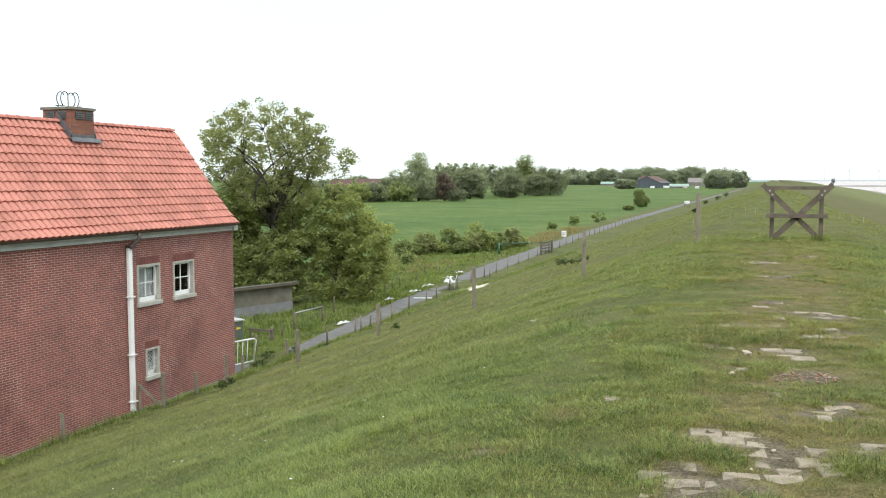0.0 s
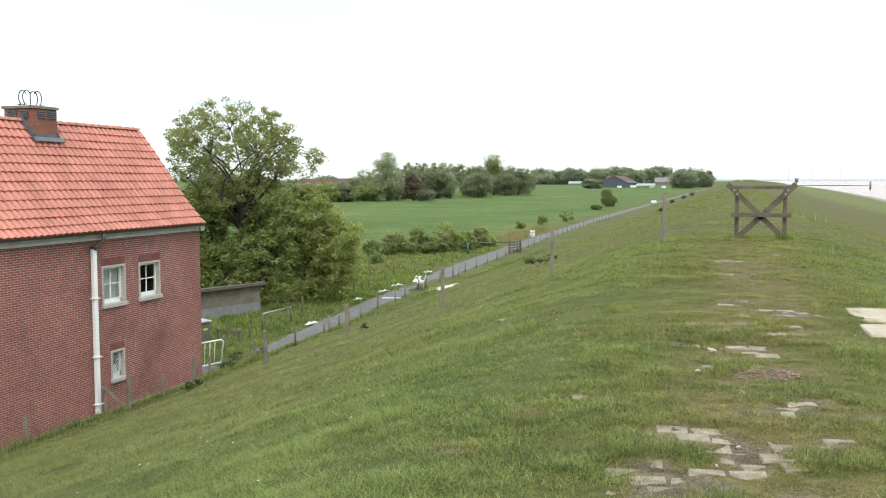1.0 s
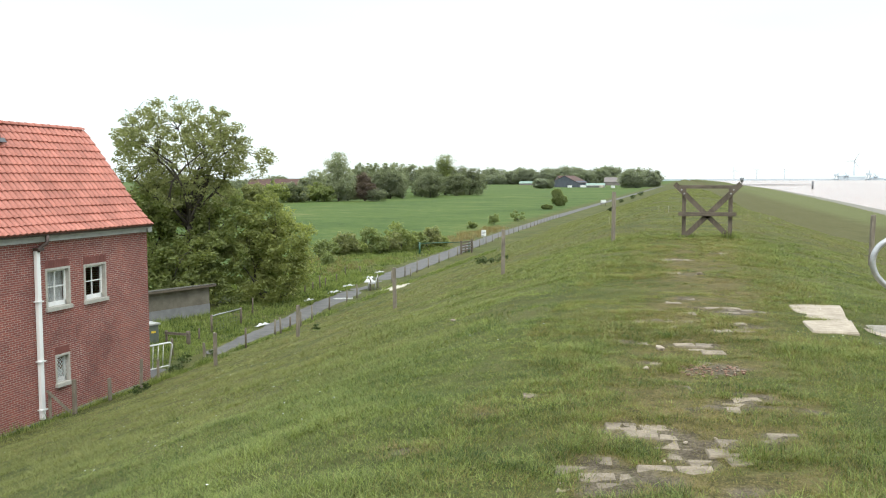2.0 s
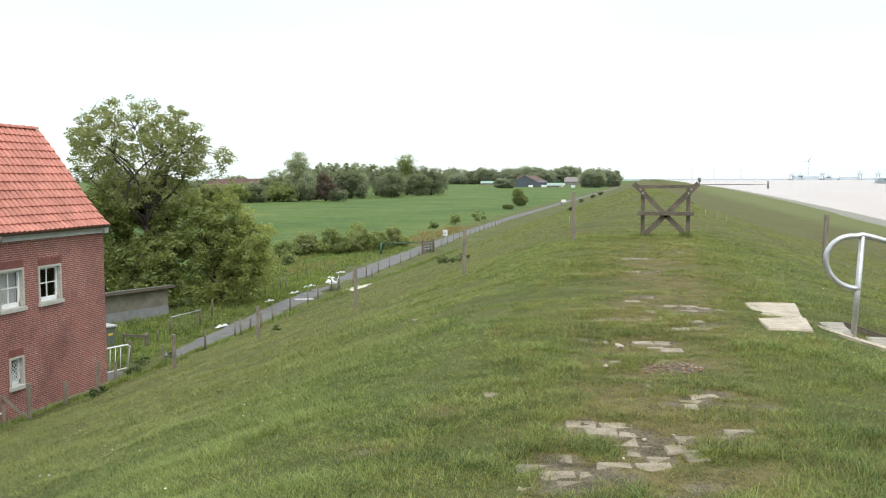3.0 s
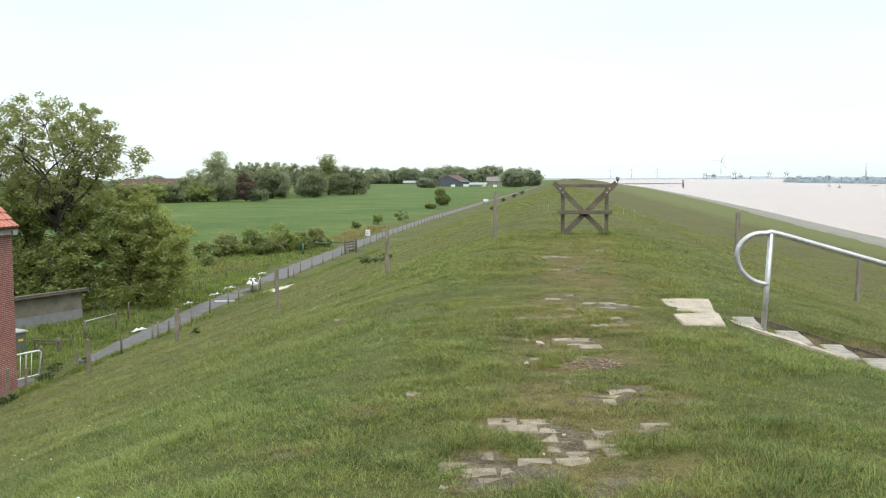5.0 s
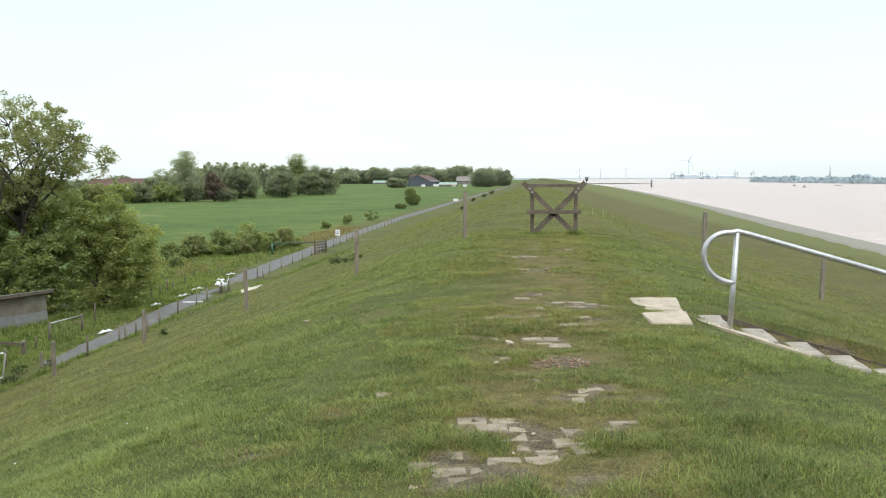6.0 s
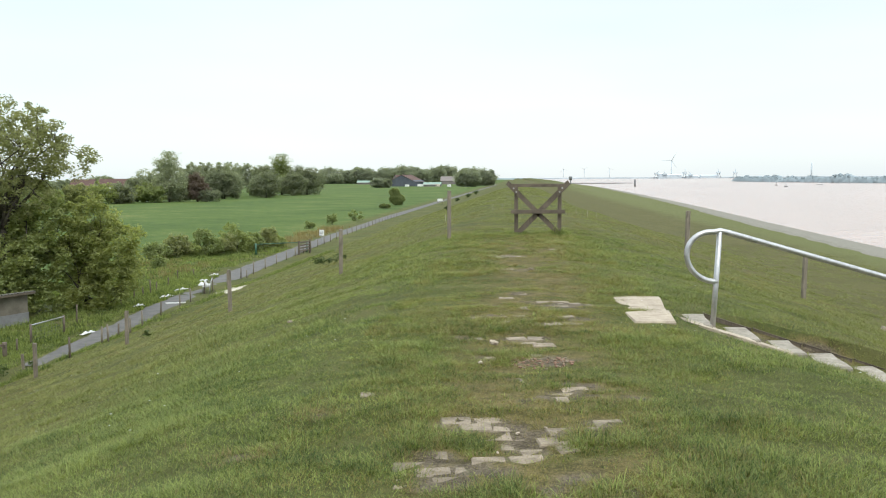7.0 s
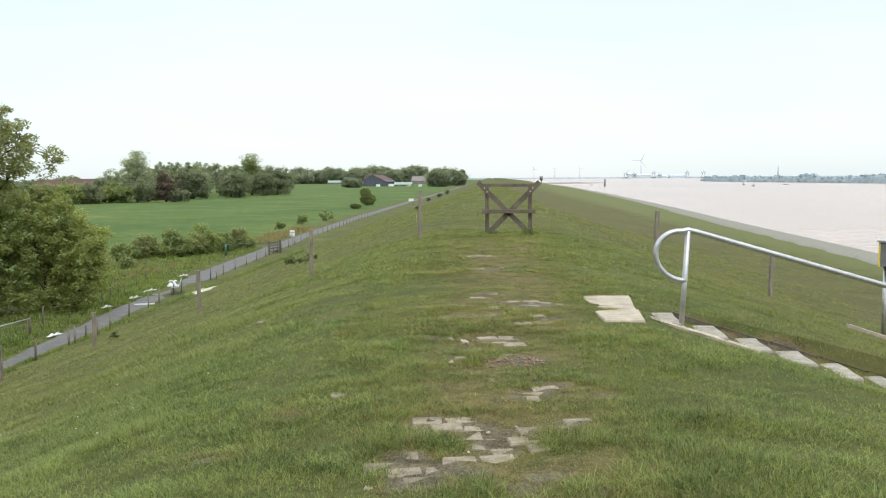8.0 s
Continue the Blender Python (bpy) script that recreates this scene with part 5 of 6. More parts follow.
# green swing bar and plank gate farther along
sb = thing("swing_barrier", (-22.8, 77.3, -5.0), "green painted swing barrier across a field entrance", "barrier")
bm = bmesh.new()
tube(bm, [(0, 0, -0.2), (0, 0, 1.0)], 0.09, 10)
part("post", bm, M_GREEN, sb)
bm = bmesh.new()
tube(bm, [(0, 0, 0.92), (3.9, 3.2, 0.92)], 0.04, 10)
part("arm", bm, M_GREEN, sb)
bm = bmesh.new()
tube(bm, [(3.8, 3.12, -0.2), (3.8, 3.12, 0.86)], 0.06, 8)
part("rest_post", bm, M_GREEN, sb)
pg = thing("plank_gate", (-19.0, 77.4, -4.95), "dark wooden plank gate beside the path", "gate", turn=80)
for x in (0, 2.4):
    bm = bmesh.new()
    box(bm, x - 0.07, x + 0.07, -0.07, 0.07, -0.2, 1.15, 0.01)
    part("post", bm, M_WOOD_DARK, pg)
for k in range(4):
    bm = bmesh.new()
    box(bm, 0.08, 2.32, -0.02, 0.02, 0.2 + 0.24 * k, 0.33 + 0.24 * k, 0.005)
    part("board", bm, M_WOOD_DARK, pg)
sg = thing("sign", (-20.05, 91.5, -4.98), "white notice board on a post beside the path", "sign")
bm = bmesh.new()
tube(bm, [(0, 0.03, -0.2), (0, 0.03, 1.3)], 0.03, 8)
part("pole", bm, M_STEEL, sg)
bm = bmesh.new()
box(bm, -0.25, 0.25, -0.02, 0.0, 0.72, 1.35, 0.008)
part("board", bm, M_WHITE, sg)
for k in range(3):
    bm = bmesh.new()
    box(bm, -0.22, 0.2 - 0.08 * k, -0.026, -0.021, 1.1 - 0.17 * k, 1.16 - 0.17 * k)
    part("line", bm, M_BOXGREY, sg)

# white notice board far along the path
nb = thing("notice_board", (-19.5, 228, g1(-19.5, 228)), "white notice board on two posts far along the path", "sign")
for x in (-0.55, 0.55):
    bm = bmesh.new()
    tube(bm, [(x, 0.04, -0.2), (x, 0.04, 1.4)], 0.05, 8)
    part("post", bm, M_WOOD_DARK, nb)
bm = bmesh.new()
box(bm, -0.65, 0.65, -0.04, 0.0, 0.75, 1.4, 0.01)
part("board", bm, M_WHITE, nb)

# ---- farms and village beyond the meadow ----
def far_house(name, x, y, length, width, eave, ridge, turn, wall, roofm, label, windows=0):
    ob = thing(name, (x, y, -5.0), label, "building", turn=turn)
    bm = bmesh.new()
    f = [(-width / 2, -0.3), (width / 2, -0.3), (width / 2, eave), (0, ridge - 0.2), (-width / 2, eave)]
    r0 = [bm.verts.new((-length / 2, a, b)) for a, b in f]
    r1 = [bm.verts.new((length / 2, a, b)) for a, b in f]
    bm.faces.new(r0)
    bm.faces.new(r1[::-1])
    for k in range(5):
        bm.faces.new((r0[k], r1[k], r1[(k + 1) % 5], r0[(k + 1) % 5]))
    bmesh.ops.recalc_face_normals(bm, faces=bm.faces)
    part("wall", bm, wall, ob)
    bm = bmesh.new()
    for s in (-1, 1):
        q = [(s * (width / 2 + 0.4), eave - 0.25), (0, ridge), (0, ridge - 0.2 + 0.001), (s * (width / 2 + 0.4), eave - 0.45)]
        a = [bm.verts.new((-length / 2 - 0.3, u, v)) for u, v in q]
        b = [bm.verts.new((length / 2 + 0.3, u, v)) for u, v in q]
        for k in range(4):
            bm.faces.new((a[k], b[k], b[(k + 1) % 4], a[(k + 1) % 4]))
        bm.faces.new(a)
        bm.faces.new(b[::-1])
    bmesh.ops.recalc_face_normals(bm, faces=bm.faces)
    part("roof", bm, roofm, ob)
    for k in range(windows):
        u = -length / 2 + length * (k + 0.5) / windows
        bm = bmesh.new()
        box(bm, u - 0.7, u + 0.7, -width / 2 - 0.06, -width / 2 - 0.01, eave * 0.3, eave * 0.8)
        part("window", bm, M_WHITE if k % 2 else M_CARGLASS, ob)
    return ob


far_house("farmhouse", -233, 520, 26, 9, 3.6, 7.4, 12, M_WALL_FAR, M_ROOF_FAR, "long house with a red-brown roof in the village", 6)
far_house("farmhouse", -262, 530, 14, 9, 3.4, 7.2, 5, M_WALL_FAR, M_ROOF_FAR, "village house with a red-brown roof", 3)
far_house("farmhouse", -205, 505, 12, 8, 3.2, 6.4, 20, M_WALL_FAR, M_ROOF_FAR, "small village house with a red roof", 2)
far_house("barn", -92, 750, 22, 24, 4.0, 9.6, 75, M_WALL_DARK, M_ROOF_FAR, "large dark barn with a low red roof", 0)
far_house("shed", -68, 724, 14, 9, 1.6, 3.4, 0, M_WALL_FAR, M_ROOF_GREEN, "low shed with a pale green roof", 0)
far_house("shed", -174, 1030, 18, 8, 2.2, 4.4, 0, M_WALL_FAR, M_ROOF_GREEN, "far low greenhouse with a pale roof", 0)
far_house("farmhouse", -66, 985, 34, 14, 4.0, 8.5, 0, M_WALL_FAR, M_WALL_FAR, "far grey barn among trees", 0)
far_house("farmhouse", -130, 990, 14, 10, 5.0, 10.5, 60, M_WALL_FAR, M_ROOF_FAR, "far house with a red roof among trees", 2)
for i, (x, y) in enumerate(((-78, 735), (-81, 742), (-63, 716), (-88, 720), (-52, 690))):
    bm = bmesh.new()
    box(bm, -1.4, 1.4, -1.2, 1.2, 0, 1.7, 0.25)
    ob = tagged(part("trailer", bm, M_WHITE if i != 2 else M_SAND), "pale parked trailer beside the barn", "trailer", "farmyard trailers")
    ob.matrix_basis = pose(x, y, -5.0, 0, 0, 20 * i)
# dark gorse bushes on the far slope
for i, (x, y, r) in enumerate(((-15.2, 330, 1.3), (-16.2, 300, 0.9), (-17.0, 255, 0.6), (-8.0, 104, 0.3))):
    tree("gorse_bush", (x, y, g1(x, y)), "small dark bush on the dike slope", "bush", [(0, 0, r * 0.7, r, r, r * 0.7)], 16, 60, 0.1, M_WEED, 0.04, 0.2, 300 + i, r * 0.45, "slope bushes", 3, False)

# ---- river marks, boats, far bank ----
bm = bmesh.new()
tube(bm, [(0, 0, -1), (0, 0, 3.6)], 0.45, 10)
tube(bm, [(0, 0, 3.6), (0, 0, 6.6)], 1.1, 10, True, 1.4)
mk = tagged(part("beacon", bm, M_BOXGREY), "dark cage-topped beacon at the dike's toe", "beacon")
mk.matrix_basis = pose(40.5, 700, WATER)
bm = bmesh.new()
tube(bm, [(0, 0, -1), (0, 0, 4.4)], 0.55, 10)
mk = tagged(part("mooring_post", bm, M_BOXGREY), "dark mooring pile standing in the river", "pile")
mk.matrix_basis = pose(72, 566, WATER)
for i, (x, y) in enumerate(((163.6, 591), (150.2, 523), (197, 612))):
    b = thing("boat", (x, y, WATER), "small anchored boat out on the river", "boat", "anchored boats")
    bm = bmesh.new()
    vb = box(bm, -1.0, 1.0, -0.5, 0.5, -0.2, 0.45 if i < 2 else 0.3, 0.08)
    for v in bm.verts:
        if v.co.z < 0:
            v.co.x *= 0.75
            v.co.y *= 0.6
        if i == 2:
            v.co.x *= 2.2
    part("hull", bm, M_BOXGREY, b)
    if i < 2:
        bm = bmesh.new()
        tube(bm, [(0, 0, 0.3), (0, 0, 2.0)], 0.13, 6)
        part("mast", bm, M_BOXGREY, b)
# a dark mud spit by the near bank
bm = bmesh.new()
ring = [bm.verts.new((78 + 34 * math.cos(k / 24 * math.tau) + 5 * math.sin(k * 2.0), 900 + 60 * math.sin(k / 24 * math.tau), WATER + 0.12)) for k in range(24)]
bm.faces.new(ring)
tagged(part("mud_bank", bm, M_BARK), "low dark mud spit in the river", "mud", kind="structure")

# the wooded far bank comes nearer upstream: (x, y) of its waterline, and a lumpy belt of trees on it
FAR_BANK = ((420, 40), (330, 350), (281, 650), (279, 721), (268, 819), (254, 949), (251, 1040), (252, 1102))
fy = np.arange(60, 1102, 1.6)
fx = np.interp(fy, [q[1] for q in FAR_BANK], [q[0] for q in FAR_BANK])
belt = np.array([(0, 0.0), (0.6, 0.3), (1.6, 0.62), (3.0, 0.86), (5.0, 1.0), (8.0, 0.9), (12.0, 0.0)])
tall = 5.6 + 2.2 * (vnoise(fy, fy * 0, 38, 61) - 0.5) + 2.4 * (vnoise(fy, fy * 0, 11, 62) - 0.5) + 1.6 * (vnoise(fy, fy * 0, 4, 63) - 0.5)
tall = tall * np.where((fy > 905) & (fy < 935), 0.7, 1.0) * np.clip((1102 - fy) / 12, 0.3, 1)
bxs = fx[:, None] + belt[None, :, 0] + (vnoise(np.repeat(fy[:, None], 7, 1), np.arange(7)[None, :] * 3.0, 3.0, 64) - 0.5) * 1.6
bys = np.repeat(fy[:, None], 7, 1)
bzs = WATER + 0.1 + tall[:, None] * belt[None, :, 1] * (0.85 + 0.3 * vnoise(bys, np.arange(7)[None, :] * 5.0, 2.6, 65))
ii = np.arange(len(fy) * 7).reshape(-1, 7)
a, b, c, d = ii[:-1, :-1].ravel(), ii[:-1, 1:].ravel(), ii[1:, 1:].ravel(), ii[1:, :-1].ravel()
hull_v = np.stack([bxs.ravel(), bys.ravel(), bzs.ravel()], 1)
hull_f = np.concatenate([np.stack([a, d, c], 1), np.stack([a, c, b], 1)])
rng = np.random.default_rng(9)
tops = np.stack([fx + 3.5 + rng.normal(size=len(fy)), fy, WATER + tall * (0.75 + 0.25 * rng.random(len(fy)))], 1)
v, f = leaf_arrays(rng, tops, np.full((len(tops), 3), 1.1), 26, 0.42)
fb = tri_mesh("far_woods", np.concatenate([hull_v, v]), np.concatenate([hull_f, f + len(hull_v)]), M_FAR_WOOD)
tagged(fb, "wooded far bank of the river, painted blue-grey for haze", "woods", kind="stuff")
# a plain strip in haze-painted colour closes the river
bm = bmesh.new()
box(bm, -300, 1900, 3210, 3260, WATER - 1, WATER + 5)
tagged(part("backdrop", bm, M_FAR), "low far bank, painted pale for haze", "bank", kind="structure")


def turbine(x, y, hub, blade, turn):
    ob = thing("wind_turbine", (x, y, WATER), "wind turbine on the far bank, paled for haze", "turbine", "far wind turbines")
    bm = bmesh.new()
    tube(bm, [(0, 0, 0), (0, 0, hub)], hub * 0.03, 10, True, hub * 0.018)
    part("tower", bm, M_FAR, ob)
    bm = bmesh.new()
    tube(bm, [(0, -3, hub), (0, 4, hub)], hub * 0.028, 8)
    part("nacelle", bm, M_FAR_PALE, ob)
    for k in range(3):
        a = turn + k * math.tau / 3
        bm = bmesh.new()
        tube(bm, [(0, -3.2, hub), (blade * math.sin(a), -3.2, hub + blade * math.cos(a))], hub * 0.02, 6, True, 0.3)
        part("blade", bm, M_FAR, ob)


turbine(532, 3200, 63, 34, 0.5)
for x in (165, 240, 330):
    turbine(x * 1.3, 4300, 44, 20, x * 0.1)


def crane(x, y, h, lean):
    ob = thing("harbour_crane", (x, y, WATER), "harbour crane on the far bank, paled for haze", "crane", "harbour cranes")
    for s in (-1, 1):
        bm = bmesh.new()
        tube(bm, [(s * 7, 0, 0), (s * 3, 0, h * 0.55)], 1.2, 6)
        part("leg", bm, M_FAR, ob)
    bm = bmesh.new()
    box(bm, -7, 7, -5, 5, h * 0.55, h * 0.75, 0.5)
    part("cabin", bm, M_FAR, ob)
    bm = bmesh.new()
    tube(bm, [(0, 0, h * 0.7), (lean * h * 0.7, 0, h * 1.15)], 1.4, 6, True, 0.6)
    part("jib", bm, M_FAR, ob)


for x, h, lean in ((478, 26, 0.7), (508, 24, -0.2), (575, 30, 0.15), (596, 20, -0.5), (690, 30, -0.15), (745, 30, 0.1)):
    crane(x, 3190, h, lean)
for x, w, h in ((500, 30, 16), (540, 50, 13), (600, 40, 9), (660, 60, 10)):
    far_house("warehouse", x, 3200, w, 20, h, h + 3, 0, M_FAR, M_FAR_PALE, "harbour shed on the far bank, paled for haze", 0)
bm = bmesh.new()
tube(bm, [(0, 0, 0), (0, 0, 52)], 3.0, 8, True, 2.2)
ch = tagged(part("smokestack", bm, M_FAR), "slim smokestack on the far bank, paled for haze", "smokestack")
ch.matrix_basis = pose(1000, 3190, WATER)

# ---- litter bin box on the seaward slope ----
bx = thing("display_box", (8.86, 20.5, g1(8.86, 20.5)), "grey metal box with a yellow edge on a steel leg", "box", turn=-24)
bm = bmesh.new()
tube(bm, [(-0.02, 0, -0.2), (-0.02, 0, 1.62)], 0.045, 10)
part("leg", bm, M_STEEL, bx)
bm = bmesh.new()
box(bm, -0.12, 0.85, -0.3, 0.3, 1.62, 2.12, 0.01)
part("case", bm, M_BOXGREY, bx)
bm = bmesh.new()
box(bm, -0.16, -0.122, -0.31, 0.31, 1.62, 2.16, 0.005)
part("edge_strip", bm, M_YELLOW, bx, "yellow edge strip")
bm = bmesh.new()
box(bm, -0.2, 0.9, -0.34, 0.34, 2.165, 2.2, 0.01)
part("lid", bm, M_STEEL, bx)
slab_thing("kerb", 8.75, 19.9, 1.9, 0.22, 0.2, -3, "pale concrete footing strip in the slope", "kerb", "", M_CONCRETE, (0, 18), 0.08, 0.015, seed=60)

# ---- exposed paving bricks of the old crest path ----
SPOTS = ((-0.44, 5.1, 0.24, 0.5), (-0.3, 5.75, 0.36, 0.2), (0.02, 5.45, 0.2, 0.32), (0.26, 5.56, 0.24, 0.14), (-0.2, 4.86, 0.22, 0.13), (-0.32, 4.6, 0.3, 0.11), (0.14, 4.5, 0.22, 0.12), (0.1, 5.15, 0.16, 0.1),
         (-0.53, 9.0, 0.2, 0.16), (-0.35, 7.95, 0.2, 0.22), (0.68, 11.4, 0.3, 0.42), (0.68, 10.2, 0.2, 0.2), (0.27, 9.87, 0.2, 0.15), (-0.13, 9.9, 0.18, 0.13), (0.11, 8.95, 0.24, 0.14),
         (-0.4, 10.4, 0.22, 0.2), (-1.01, 6.6, 0.13, 0.08), (0.43, 6.76, 0.16, 0.22), (0.91, 6.59, 0.12, 0.1), (-0.15, 18.2, 0.35, 0.5), (0.0, 15.5, 0.3, 0.3), (0.8, 20.3, 0.4, 0.4))
RUBBLE = (0.25, 7.82, 0.27, 0.24)


def exposed(x, y):
    """Where the turf is worn through to the bricks, above 0."""
    best = np.full(np.shape(x), -1.0)
    for cx, cy, rx, ry in SPOTS + (RUBBLE,):
        best = np.maximum(best, 1 - ((x - cx) / rx) ** 2 - ((y - cy) / ry) ** 2)
    x, y = np.asarray(x, float), np.asarray(y, float)
    strip = np.exp(-((x - 0.05 - 0.012 * y) / 0.62) ** 4) * np.clip((y - 3.9) / 0.4, 0, 1) * np.clip((15 - y) / 3, 0, 1)
    small = (0.6 * vnoise(x, y, 0.3, 51) + 0.4 * vnoise(x, y, 0.12, 52) - 0.66) * 7 - 2 * (1 - strip)
    return np.maximum(best - 0.12 + (vnoise(x, y, 0.2, 21) - 0.5) * 1.5, np.minimum(small, 0.5))


lift = np.clip(exposed(GX, GY) * 1.8, 0, 1)
# dug and trodden spots of bare soil, and the earth round the steps
for sx, sy, rx, ry in ((-1.68, 5.25, 0.16, 0.1), (-1.35, 6.05, 0.12, 0.09), (-2.6, 6.4, 0.1, 0.08), (0.5, 7.05, 0.2, 0.09), (2.2, 11.1, 0.5, 0.4), (3.0, 11.25, 0.5, 0.35), (3.8, 11.4, 0.5, 0.3)):
    lift = np.maximum(lift, np.clip(1.6 - 1.6 * (((GX - sx) / rx) ** 2 + ((GY - sy) / ry) ** 2), 0, 1))
bare.data.foreach_set("value", np.clip(wear(GX, GY) * 0.5 + lift, 0, 1).ravel().astype(np.float32))


def paver_mesh(seed):
    rng = random.Random(seed)
    bm = bmesh.new()
    w, d = 0.212, 0.162
    low = [bm.verts.new((sx * w / 2, sy * d / 2, -0.06)) for sx, sy in ((-1, -1), (1, -1), (1, 1), (-1, 1))]
    mid = [bm.verts.new((v.co.x + rng.uniform(-0.012, 0.012), v.co.y + rng.uniform(-0.012, 0.012), -0.01)) for v in low]
    top = [bm.verts.new((v.co.x * 0.93, v.co.y * 0.91, rng.uniform(-0.003, 0.003))) for v in mid]
    for a, b in ((low, mid), (mid, top)):
        for k in range(4):
            bm.faces.new((a[k], a[(k + 1) % 4], b[(k + 1) % 4], b[k]))
    bm.faces.new(top)
    me = bpy.data.meshes.new("brick")
    bm.to_mesh(me)
    bm.free()
    me.materials.append(M_PAVER)
    return me


paving = thing("brick_path", (0, 4.3, 0), "remains of a buff brick path showing through worn turf", "path")
kinds = [paver_mesh(k) for k in range(5)]
prng = random.Random(8)
LAY = math.radians(9)
for j in range(-8, 110):
    for i in range(-22, 12):
        u, w = 0.22 * i + (0.11 if j % 2 else 0), 4.2 + 0.17 * j
        x, y = u * math.cos(LAY) - (w - 4.2) * math.sin(LAY) + 1.1, 4.2 + u * math.sin(LAY) + (w - 4.2) * math.cos(LAY)
        if abs(x - 0.05) > 1.2 or not 4.2 < y < 21:
            continue
        if float(exposed(np.array([x]), np.array([y]))[0]) > 0.12 and not (abs(x - RUBBLE[0]) < 0.3 and abs(y - RUBBLE[1]) < 0.3):
            t = new("brick", kinds[prng.randrange(5)])
            t.parent = paving
            t.matrix_basis = pose(x + prng.uniform(-0.005, 0.005), y - 4.3 + prng.uniform(-0.005, 0.005), g1(x, y) + prng.uniform(-0.006, 0.003), prng.uniform(-2, 2), prng.uniform(-2, 2), 9 + prng.uniform(-4, 4))


def stone_mesh(seed, mat, name):
    bm = bmesh.new()
    bmesh.ops.create_icosphere(bm, subdivisions=1, radius=1.0)
    r = random.Random(seed)
    for v in bm.verts:
        v.co *= r.uniform(0.7, 1.1)
        v.co.z *= 0.55
    me = bpy.data.meshes.new(name)
    bm.to_mesh(me)
    bm.free()
    me.materials.append(mat)
    return me


heap = thing("brick_rubble", (RUBBLE[0], RUBBLE[1], g1(*RUBBLE[:2])), "spread of crushed red brick rubble in the turf", "rubble")
rk = [stone_mesh(k, M_RUBBLE if k % 4 else M_PAVER, "fragment") for k in range(6)]
for k in range(120):
    a, q = prng.uniform(0, math.tau), math.sqrt(prng.random())
    x, y = 0.3 * q * math.cos(a), 0.24 * q * math.sin(a)
    t = new("fragment", rk[k % 6])
    t.parent = heap
    s = prng.uniform(0.006, 0.02)
    t.matrix_basis = Matrix.LocRotScale((x, y, g1(RUBBLE[0] + x, RUBBLE[1] + y) - heap.location.z + 0.008), Euler((0, 0, prng.uniform(0, 6))), (s, s * 0.8, s))
for i, (x, y, s, m) in enumerate(((-0.21, 8.67, 0.06, M_CONCRETE), (-0.3, 7.75, 0.035, M_CONCRETE), (0.25, 15.4, 0.07, M_PAVER), (-3.2, 12.5, 0.05, M_CONCRETE), (0.02, 5.6, 0.02, M_CONCRETE), (-0.1, 5.25, 0.014, M_CONCRETE), (0.2, 5.72, 0.016, M_CONCRETE))):
    ob = new("stone", stone_mesh(70 + i, m, "stone"))
    ob.matrix_basis = Matrix.LocRotScale((x, y, g1(x, y) + s * 0.35), Euler((0.1, 0.2, i)), (s, s * 0.75, s))
    tagged(ob, "pale stone lying on the worn turf", "stone", "loose stones")

